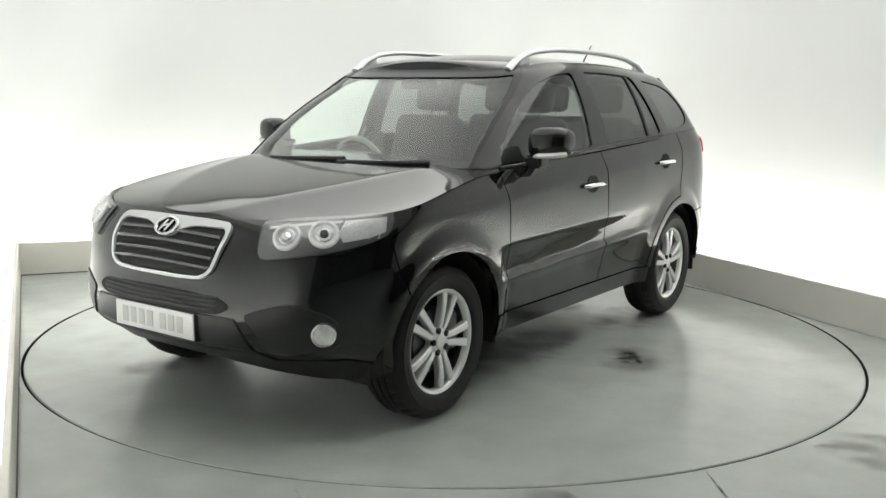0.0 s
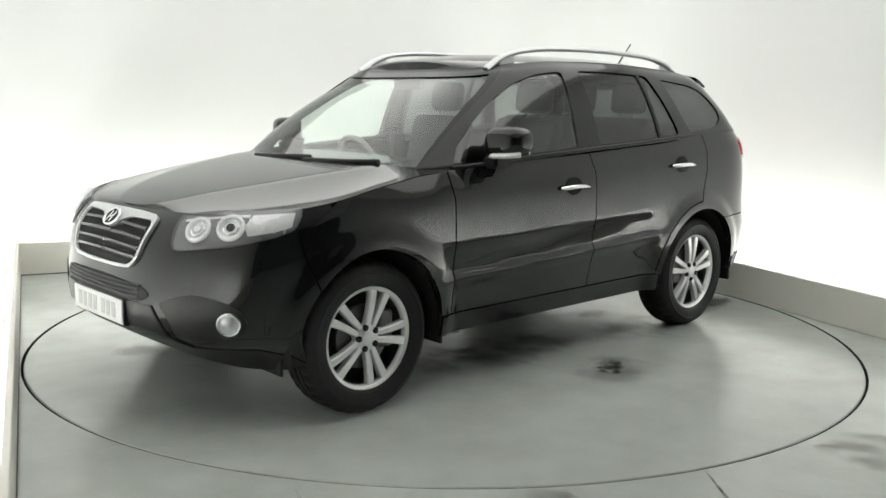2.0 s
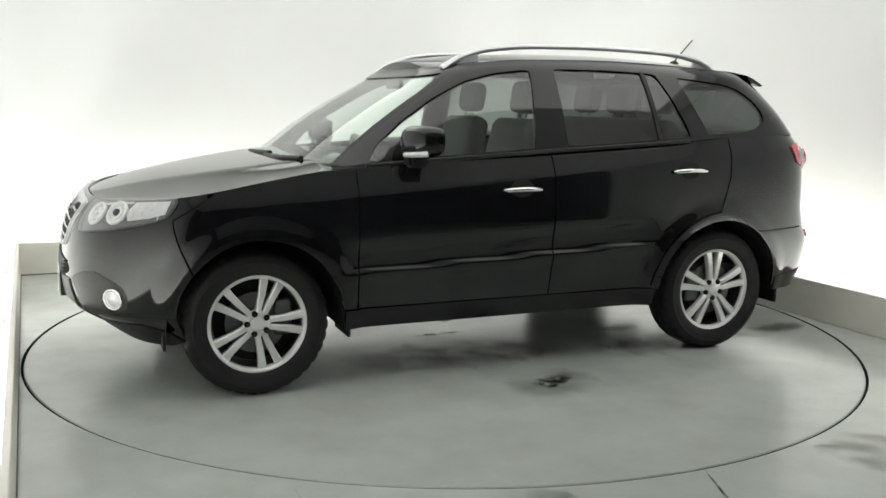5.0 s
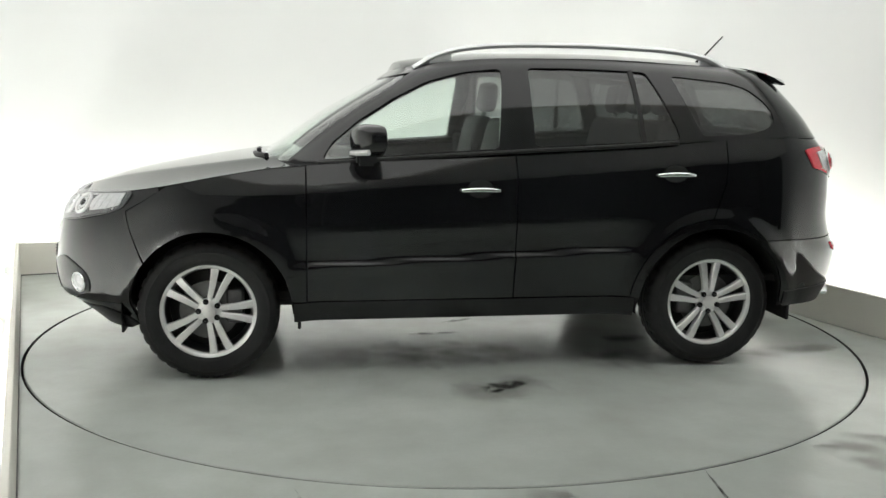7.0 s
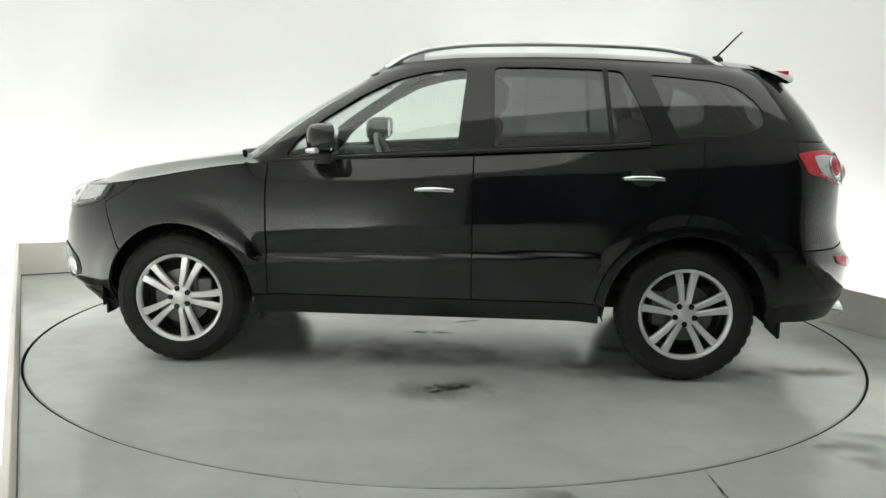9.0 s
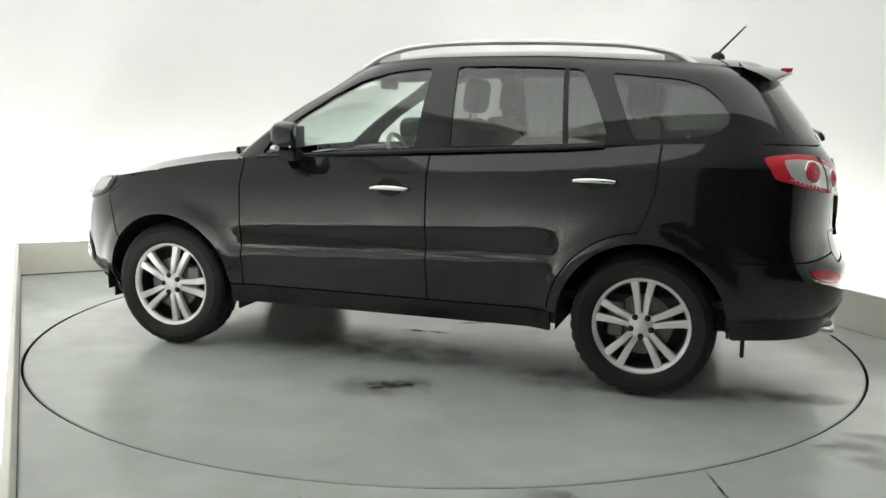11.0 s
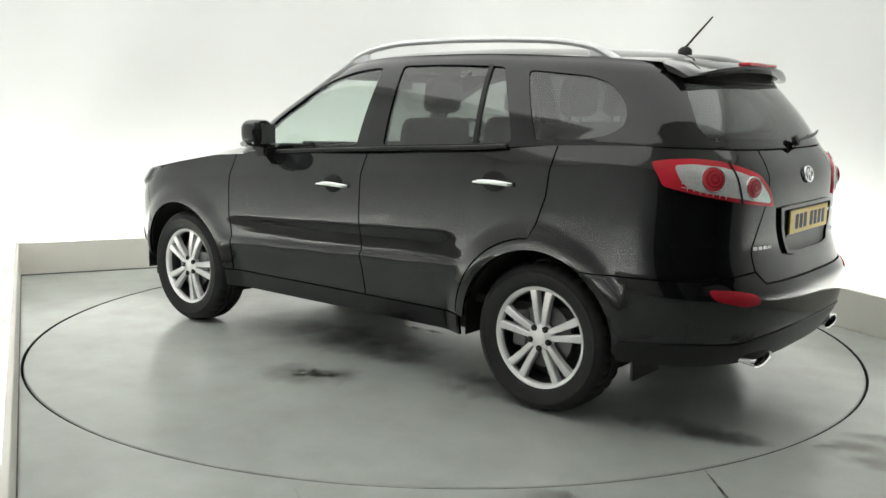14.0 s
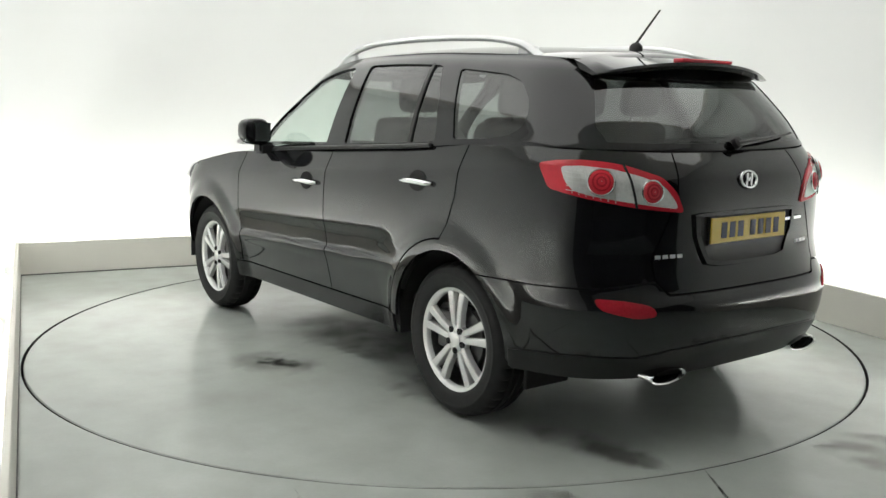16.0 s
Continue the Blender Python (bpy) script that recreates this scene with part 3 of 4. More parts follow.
def ends():
    ss = np.linspace(1.80, 2 * SF - 1.80, 50)
    o = [(1.806, 0.30)] + [(s, 0.275 + 0.055 * smooth01(2.15, 2.6, s) * smooth01(2 * SF - 2.15, 2 * SF - 2.6, s)) for s in ss[2:-2]] + wing_seam(True)
    o += [(s, top_z(s) - 0.004) for s in np.linspace(2 * SF - 1.66, 1.66, 40)] + wing_seam(False)[:-1]
    patch("front_bumper", lower, o, M_PAINT, car, step=0.032)
    o = [(-HUB_X + ARCH * math.cos(a), HUB_Z + ARCH * math.sin(a)) for a in np.linspace(3.10, 2.16, 14)]
    o += [(-2.17, 0.706), (-2.390, 0.729), (-2.425, 0.676)]
    o += [(2 * SR - a, b) for a, b in reversed(o)]
    lowedge = [(s, 0.362 + 0.012 * math.cos(s * 9)) for s in np.linspace(2 * SR + 1.80, -1.80, 40)]
    patch("rear_bumper", lower, o + lowedge, M_PAINT, car, step=0.032)
    o = [(-2.505, top_z(-2.505)), (-2.475, 1.05), (-2.391, 0.82), (-2.394, 0.74), (-2.432, 0.684)]
    o += [(2 * SR - a, b) for a, b in reversed(o)]
    o += [(s, top_z(s)) for s in np.linspace(2 * SR + 2.51, -2.51, 30)][1:-1]
    patch("tailgate", lower, o, M_PAINT, car, step=0.032)
    # inner shell behind the gaps
    for m in (False, True):
        o = span(lambda s: max(0.33, arch_z(s, 0.33)), lambda s: top_z(s) - 0.02, SR + 0.01, SF - 0.01, 220)
        patch("inner_shell", lower, o, M_DARK, car, "dark inner body shell", off=-0.022, rim=0, mirror=m, step=0.09)


ends()


# bonnet and roof
def bonnet_edge(x):
    """Half width of the bonnet at x."""
    lo, hi = FX, SF
    if x <= FX:
        return lower(x, belt_z(x)).y
    for _ in range(40):
        mid = (lo + hi) / 2
        if lower(mid, top_z(mid)).x < x:
            lo = mid
        else:
            hi = mid
    return max(0.0, lower(lo, top_z(lo)).y)


bonnet_z = curve((0.80, 1.150), (1.09, 1.130), (1.33, 1.100), (1.67, 1.046), (1.84, 1.012), (1.98, 0.972), (2.04, 0.950), (2.07, 0.938))


def bonnet_height(x, y):
    """A flat raised middle between two creases, falling to the wings."""
    e = max(0.05, bonnet_edge(x))
    q = min(1, abs(y) / e)
    crease = 0.40 + 0.30 * smooth01(2.05, 0.95, x)
    fall = 1 - 0.10 * (q / crease) ** 2 if q < crease else 0.90 * (1 - (q - crease) / (1 - crease)) ** 1.45
    return belt_z(x) + max(0.004, bonnet_z(x) - belt_z(x)) * max(0, fall)


def bonnet():
    tip = lower(SF, top_z(SF)).x
    xs = np.concatenate([np.linspace(0.80, 1.85, 30), np.linspace(1.87, tip - 0.001, 24)])
    bm = bmesh.new()
    rows = []
    for x in xs:
        e = bonnet_edge(x) - 0.003
        rows.append([bm.verts.new((x, e * q, bonnet_height(x, e * q))) for q in np.linspace(-1, 1, 61)])
    for a, b in zip(rows, rows[1:]):
        for i in range(60):
            bm.faces.new((a[i], b[i], b[i + 1], a[i + 1]))
    bmesh.ops.recalc_face_normals(bm, faces=bm.faces[:])
    if sum(f.normal.z for f in bm.faces) < 0:
        bmesh.ops.reverse_faces(bm, faces=bm.faces[:])
    return part("bonnet", bm, M_PAINT, car)


bonnet()


def roof():
    bm = bmesh.new()
    rows = []
    f1, r1 = screen_x(1), tail_x(1)
    for x in np.concatenate([np.linspace(r1, r1 + 0.1, 10), np.linspace(r1 + 0.12, f1 - 0.12, 30), np.linspace(f1 - 0.1, f1, 10)]):
        w = green_w(1) - 0.030 * smooth01(-0.4, 0.9, x) - 0.035 * smooth01(-0.8, -2.0, x)
        k = 1.0
        if x > f1 - G_F:
            k = (1 - min(1, (x - f1 + G_F) / G_F) ** N_F) ** (1 / N_F)
        elif x < r1 + G_R:
            k = (1 - min(1, (r1 + G_R - x) / G_R) ** N_R) ** (1 / N_R)
        q = Vector((x, w * k, roof_z(x)))
        e = max(0.002, q.y)
        crown = 0.050 * smooth01(0, 0.5, e)
        rows.append([bm.verts.new((q.x, e * k, q.z + crown * (1 - abs(k) ** 2.2))) for k in np.linspace(-1, 1, 31)])
    for a, b in zip(rows, rows[1:]):
        for i in range(30):
            bm.faces.new((a[i], b[i], b[i + 1], a[i + 1]))
    bmesh.ops.recalc_face_normals(bm, faces=bm.faces[:])
    if sum(f.normal.z for f in bm.faces) < 0:
        bmesh.ops.reverse_faces(bm, faces=bm.faces[:])
    return part("roof", bm, M_PAINT, car)


roof()

# glasshouse: outlines in x and h
WIN_F = rounded([(0.72, 0.05), (-0.145, 0.05), (-0.185, 0.885), (0.0, 0.870), (0.15, 0.81), (0.325, 0.665), (0.495, 0.455), (0.65, 0.22)], 0.04)
WIN_R = rounded([(-0.340, 0.05), (-1.145, 0.05), (-1.130, 0.18), (-1.060, 0.55), (-0.985, 0.86), (-0.60, 0.885), (-0.325, 0.89)], 0.04)
WIN_Q = rounded([(-1.275, 0.06), (-1.54, 0.07), (-1.65, 0.13), (-1.715, 0.26), (-1.722, 0.40), (-1.68, 0.55), (-1.59, 0.70), (-1.47, 0.78), (-1.13, 0.83), (-1.19, 0.5)], 0.04)


def grow(loop, d):
    cx, cy = sum(a for a, _ in loop) / len(loop), sum(b for _, b in loop) / len(loop)
    return [(a + math.copysign(min(abs(a - cx), d), a - cx), b + math.copysign(min(abs(b - cy), d * 2), b - cy)) for a, b in loop]


def side_glass(mirror):
    # pillars and frames
    lim = lambda h: screen_x(h) - G_F + GF_LEN * 0.44
    hs = np.linspace(0, 1, 14)
    o = [(lim(h), h) for h in hs] + [(s, 1.0) for s in np.linspace(-0.2, -1.5, 14)]
    back = lambda h: tail_x(h) + G_R - GR_LEN * 0.42
    o += [(back(h), h) for h in reversed(hs)]
    o += [(s, 0.0) for s in np.linspace(-1.8, 0.7, 20)]
    patch("pillar_frame", upper, o, M_PAINT, car, holes=[WIN_F, WIN_R, WIN_Q], mirror=mirror, aspect=0.5, rim=0.03)
    patch("front_door_glass", upper, grow(WIN_F, 0.012), M_GLASS, car, "lightly green-tinted side glass", off=-0.008, rim=0, mirror=mirror, aspect=0.5)
    patch("rear_door_glass", upper, grow(WIN_R, 0.012), M_TINT, car, "dark privacy side glass", off=-0.008, rim=0, mirror=mirror, aspect=0.5)
    patch("quarter_glass", upper, grow(WIN_Q, 0.012), M_TINT, car, "dark privacy quarter glass", off=-0.006, rim=0, mirror=mirror, aspect=0.5)
    # divider bar in the rear door's glass
    patch("window_divider", upper, [(-0.925, 0.05), (-0.952, 0.05), (-0.912, 0.88), (-0.888, 0.88)], M_TRIM, car, off=0.0, mirror=mirror, aspect=0.5, rim=0.01)
    # belt moulding
    pts = [upper(s, 0.012) for s in np.linspace(0.74, -1.13, 30)]
    sg = -1 if mirror else 1
    part("belt_moulding", tube([(q.x, sg * (q.y + 0.006), q.z) for q in pts], 0.011, 8), M_TRIM, car)


both(side_glass)


def end_glass():
    q0 = 0.56
    hole = [(-0.545, 0.045), (0.545, 0.045), (0.535, 0.5), (0.520, 0.93), (-0.520, 0.93), (-0.535, 0.5)]
    o = [(-q0 + 0.0, 0.0), (q0, 0.0), (q0, 1.0), (-q0, 1.0)]
    patch("screen_frame", screen, o, M_GLOSSBLACK, car, holes=[hole], aspect=0.8, rim=0.02)
    patch("windscreen", screen, grow(hole, 0.012), M_GLASS, car, "clear curved windscreen", off=-0.006, rim=0, aspect=0.8)
    hole = [(-0.52, 0.08), (0.52, 0.08), (0.56, 0.25), (0.53, 0.82), (-0.53, 0.82), (-0.56, 0.25)]
    o = [(-0.58, 0.0), (0.58, 0.0), (0.58, 1.0), (-0.58, 1.0)]
    patch("tailgate_frame", tail, o, M_PAINT, car, holes=[hole], aspect=0.6, rim=0.02)
    patch("rear_window", tail, grow(hole, 0.012), M_TINT, car, "dark privacy rear window", off=-0.004, rim=0, aspect=0.6)


end_glass()


# ---------------------------------------------------------------- the car: fittings


def frame_at(fn, a, b, off=0.0, mirror=False):
    """A pose on the surface: z outwards, x level along the body, y up."""
    n, q = normal_at(fn, a, b), fn(a, b)
    q = q + n * off
    if mirror:
        q, n = Vector((q.x, -q.y, q.z)), Vector((n.x, -n.y, n.z))
    y = (Vector((0, 0, 1)) - n * n.z).normalized()
    x = y.cross(n)
    m = Matrix((x, y, n)).transposed().to_4x4()
    m.translation = q
    return m


def disc_part(name, m, prof, mat, parent, label="", n=28, squash=(1, 1)):
    bm = lathe(prof, n, "z", m=m @ Matrix.Diagonal((squash[0], squash[1], 1, 1)))
    bmesh.ops.recalc_face_normals(bm, faces=bm.faces[:])
    return part(name, bm, mat, parent, label)


def ring_profile(r, t):
    return [(r + t * math.cos(a), t * math.sin(a)) for a in np.linspace(0, 2 * math.pi, 9)]


def mirrored(half, centre):
    return half + [(2 * centre - a, b) for a, b in reversed(half)]


M_GRILLEBAR = material("grey_grille_bar", (0.16, 0.16, 0.165), 0.25, 0.5, 0.3, 0.1, 40)
M_DARKMETAL = material("dark_grille_bar", (0.045, 0.045, 0.048), 0.25, 0.5, 0.3, 0.1, 40)
M_LAMPGREY = material("grey_lamp_bezel", (0.12, 0.12, 0.125), 0.3, 0.3, 0.2, 0.1, 40)
M_BRIGHTBEZEL = material("silvered_bezel", (0.22, 0.22, 0.225), 0.2, 0.4, 0.2, 0.30, 60)


def headlight(mirror):
    o = [(2.355, 0.926), (2.18, 0.947), (1.99, 0.962), (1.83, 0.972), (1.812, 0.945), (1.83, 0.892), (1.907, 0.863), (2.082, 0.825), (2.312, 0.792), (2.335, 0.817), (2.350, 0.88)]
    o = rounded([(a, min(b, top_z(a) - 0.006)) for a, b in o], 0.02)
    body = patch("headlight", lower, o, M_LAMPGREY, car, "clear headlight with silvered twin reflectors", off=0.006, mirror=mirror, step=0.03)
    inner = [(2.330, 0.915), (2.18, 0.936), (1.99, 0.950), (1.85, 0.958), (1.845, 0.90), (1.92, 0.882), (2.09, 0.850), (2.24, 0.838), (2.31, 0.85)]
    patch("silvered_bezel", lower, inner, M_BRIGHTBEZEL, body, off=0.009, mirror=mirror, step=0.03, rim=0.004)
    ind = [(2.045, 0.944), (1.96, 0.951), (1.855, 0.957), (1.85, 0.902), (1.92, 0.884), (2.03, 0.866), (2.06, 0.90)]
    patch("indicator_reflector", lower, ind, M_CLEARLAMP, body, off=0.012, mirror=mirror, step=0.03, rim=0.006)
    patch("brow_strip", lower, [(2.325, 0.914), (2.18, 0.935), (2.06, 0.945), (2.06, 0.938), (2.18, 0.927), (2.325, 0.906)], M_CLEARLAMP, body, off=0.012, mirror=mirror, step=0.03, rim=0.006)
    for (a, b), r in (((2.245, 0.880), 0.052), ((2.112, 0.894), 0.054)):
        m = frame_at(lower, a, b, 0.013, mirror)
        disc_part("bezel_ring", m, ring_profile(r, 0.010), M_CLEARLAMP, body)
        disc_part("bulb_cap", m, [(r * 0.36, 0.004), (r * 0.32, 0.010), (0.001, 0.012)], M_CHROME if r < 0.053 else M_DARKMETAL, body)
        disc_part("bulb_bowl", m, [(r, 0.002), (r * 0.8, -0.002), (r * 0.45, 0.003), (0.001, 0.005)], M_CLEARLAMP, body)
        disc_part("inner_ring", m, ring_profile(r * 0.62, 0.004), M_CHROME, body)
    for k in range(4):
        a = 2.02 - 0.045 * k
        patch("reflector_rib", lower, [(a, 0.878), (a - 0.006, 0.878), (a - 0.012, 0.946), (a - 0.006, 0.946)], M_CLEARLAMP, body, off=0.0145, mirror=mirror, step=0.03, rim=0.004)
    patch("lens", lower, [(a + (2.1 - a) * 0.01, b) for a, b in o], M_LENS, body, off=0.024, mirror=mirror, step=0.04, rim=0.016)


both(headlight)


def grille():
    outer = rounded(mirrored([(2.78, 0.922), (2.60, 0.921), (2.487, 0.915), (2.474, 0.88), (2.486, 0.80), (2.507, 0.725), (2.552, 0.692), (2.68, 0.686)], SF))
    hole = rounded(mirrored([(2.775, 0.842), (2.745, 0.856), (2.715, 0.878), (2.66, 0.894), (2.508, 0.895), (2.491, 0.875), (2.501, 0.80), (2.520, 0.733), (2.560, 0.705), (2.68, 0.700)], SF), 0.02)
    g = patch("grille_surround", lower, outer, M_SATIN, car, "satin chrome grille surround", off=0.014, holes=[hole], rim=0.02, step=0.03)
    patch("backing", lower, grow(hole, 0.006), M_DARK, g, off=0.003, rim=0)
    for z in (0.862, 0.822, 0.782, 0.742):
        e = 2.508 + (0.87 - z) * 0.12
        o = [(s, z - 0.007 - 0.010 * ((s - SF) / 0.3) ** 2 + 0.008) for s in np.linspace(e, 2 * SF - e, 20)]
        o += [(s, z + 0.004 - 0.010 * ((s - SF) / 0.3) ** 2 + 0.008) for s in np.linspace(2 * SF - e, e, 20)]
        patch("grille_bar", lower, o, M_GRILLEBAR, g, off=0.013, rim=0.012, step=0.03)
    m = frame_at(lower, SF, 0.876, 0.022)
    e = disc_part("emblem", m, ring_profile(0.043, 0.006), M_CHROME, g, "oval chrome emblem", squash=(1.5, 1.0))
    disc_part("emblem_field", m, [(0.041, -0.003), (0.001, -0.002)], M_GLOSSBLACK, g, squash=(1.5, 1.0))
    bm = bmesh.new()
    for x in (-0.017, 0.017):
        add_box(bm, -0.006, -0.030, -0.004, 0.006, 0.030, 0.004, m @ pose(x, 0, 0, 0, 0, -22))
    add_box(bm, -0.02, -0.005, -0.004, 0.02, 0.005, 0.004, m @ pose(0, 0, 0, 0, 0, 24))
    part("emblem_bars", bm, M_CHROME, g, smooth=False)
    # lower intake
    o = rounded(mirrored([(2.78, 0.640), (2.60, 0.636), (2.454, 0.622), (2.412, 0.590), (2.465, 0.559), (2.62, 0.554)], SF))
    low = patch("lower_grille", lower, o, M_DARK, car, "black lower intake grille", off=0.004, rim=0.01)
    for z in (0.574, 0.592, 0.610, 0.626):
        e = 2.475
        patch("grille_bar", lower, span(lambda s: z - 0.003, lambda s: z + 0.003, e, 2 * SF - e, 20), M_TRIM, low, off=0.010, rim=0.008, step=0.05)
    # dark lower lip
    o = mirrored([(2.66, 0.549), (2.47, 0.549), (2.40, 0.548), (2.338, 0.43), (2.29, 0.365), (1.99, 0.375), (1.86, 0.338), (1.812, 0.300), (1.90, 0.272), (2.15, 0.272), (2.35, 0.29), (2.6, 0.325)], SF)
    patch("lower_lip", lower, o, M_TRIM, car, "satin black plastic lower bumper lip", off=0.007, rim=0.02)


grille()


def fog(mirror):
    o = [(2.366, 0.566), (2.30, 0.596), (2.24, 0.616), (2.19, 0.622), (2.13, 0.608), (2.06, 0.582), (2.005, 0.55), (1.985, 0.50), (2.0, 0.45), (2.1, 0.425), (2.22, 0.405), (2.285, 0.42), (2.32, 0.51)]
    o = rounded(o, 0.03)
    p = patch("fog_lamp_pocket", lower, o, M_TRIM, car, "black plastic fog lamp surround", off=0.005, mirror=mirror, step=0.03, rim=0.02)
    m = frame_at(lower, 2.06, 0.50, 0.008, mirror)
    disc_part("chrome_ring", m, ring_profile(0.048, 0.005), M_CHROME, p)
    disc_part("bowl", m, [(0.05, 0.002), (0.035, -0.004), (0.012, 0.004), (0.001, 0.008)], M_CLEARLAMP, p)
    disc_part("lens", m, [(0.05, 0.006), (0.03, 0.014), (0.001, 0.017)], M_LENS, p)


both(fog)


def plate(name, x, z0, z1, face, mat, ink, label, tilt):
    m = pose(x, 0, (z0 + z1) / 2, 0, tilt, 0)
    h = (z1 - z0) / 2
    bm = bmesh.new()
    add_box(bm, -0.004, -0.26, -h, 0.004, 0.26, h, m)
    bmesh.ops.bevel(bm, geom=bm.edges[:], offset=0.003, segments=1, affect="EDGES")
    pl = part(name, bm, mat, car, label, smooth=False)
    bm = bmesh.new()
    add_box(bm, -0.030 if face > 0 else 0.0045, -0.265, -h - 0.006, -0.0045 if face > 0 else 0.030, 0.265, h + 0.004, m)
    part("plate_holder", bm, M_TRIM, pl, smooth=False)
    y = -0.19
    for k in range(7):
        bm = bmesh.new()
        add_box(bm, face * 0.004 if face > 0 else -0.0055, y - 0.019, -h * 0.62, 0.0055 if face > 0 else -0.004, y + 0.019, h * 0.62, m)
        part("print_bar", bm, ink, pl, smooth=False)
        y += 0.056 if k != 3 else 0.085
    return pl


plate("front_plate", lower(SF, 0.49).x + 0.012, 0.436, 0.548, 1, M_PLATEW, M_GREYPRINT, "white plate with faint grey bars", 0)
plate("rear_plate", lower(SR, 0.92).x - 0.010, 0.868, 0.976, -1, M_PLATEY, M_INK, "yellow plate with dark bars", 0)


def tail_lamp(mirror):
    o = [(-1.943, 1.198), (-2.03, 1.209), (-2.132, 1.213), (-2.22, 1.206), (-2.296, 1.192), (-2.416, 1.147), (-2.471, 1.088), (-2.504, 1.005), (-2.40, 1.018), (-2.318, 1.03), (-2.132, 1.067), (-1.985, 1.102)]
    o = rounded(o, 0.02)
    t = patch("tail_lamp", lower, o, M_RED, car, "red and clear wrap-round tail lamp", off=0.008, mirror=mirror, step=0.03, rim=0.016)
    c = [(-2.044, 1.186), (-2.13, 1.190), (-2.24, 1.178), (-2.34, 1.148), (-2.42, 1.112), (-2.465, 1.05), (-2.474, 1.022), (-2.40, 1.033), (-2.274, 1.055), (-2.15, 1.078), (-2.09, 1.095), (-2.055, 1.13)]
    c = rounded(c, 0.02)
    patch("clear_lens", lower, c, M_CLEARLAMP, t, off=0.012, mirror=mirror, step=0.03, rim=0.006)
    for (a, b), r in (((-2.190, 1.130), 0.050), ((-2.372, 1.092), 0.043)):
        m = frame_at(lower, a, b, 0.014, mirror)
        disc_part("red_lens", m, [(r, 0.0), (r * 0.9, 0.008), (r * 0.5, 0.012), (0.001, 0.014)], M_RED, t)
        for f in (0.35, 0.68):
            disc_part("lens_ring", m @ pose(0, 0, 0.011 if f < 0.5 else 0.008), ring_profile(r * f, 0.004), M_REDDARK, t)
        disc_part("silver_ring", m, ring_profile(r + 0.003, 0.004), M_CHROME, t)
    for k in range(7):
        a = -2.085 - 0.026 * k
        patch("lens_rib", lower, [(a, 1.086 - 0.006 * k), (a - 0.0025, 1.086 - 0.006 * k), (a - 0.0025, 1.176 - 0.003 * k), (a, 1.176 - 0.003 * k)], M_SATIN, t, off=0.0135, mirror=mirror, rim=0.003, step=0.03)
    for k in range(5):
        b = 1.100 + 0.017 * k
        patch("lens_rib", lower, [(-2.062, b), (-2.135, b - 0.008), (-2.135, b - 0.0105), (-2.062, b - 0.0025)], M_SATIN, t, off=0.0138, mirror=mirror, rim=0.003, step=0.03)
    patch("lamp_gap", lower, [(-2.279, 1.197), (-2.287, 1.194), (-2.322, 1.028), (-2.313, 1.03)], M_DARK, t, off=0.0145, mirror=mirror, rim=0.004, step=0.03)
    r = [(-2.154, 0.675), (-2.263, 0.665), (-2.345, 0.645), (-2.358, 0.605), (-2.285, 0.598), (-2.16, 0.632)]
    patch("bumper_reflector", lower, rounded(r, 0.025), M_REDDARK, car, "red bumper reflector", off=0.006, mirror=mirror, rim=0.01, step=0.03)


both(tail_lamp)


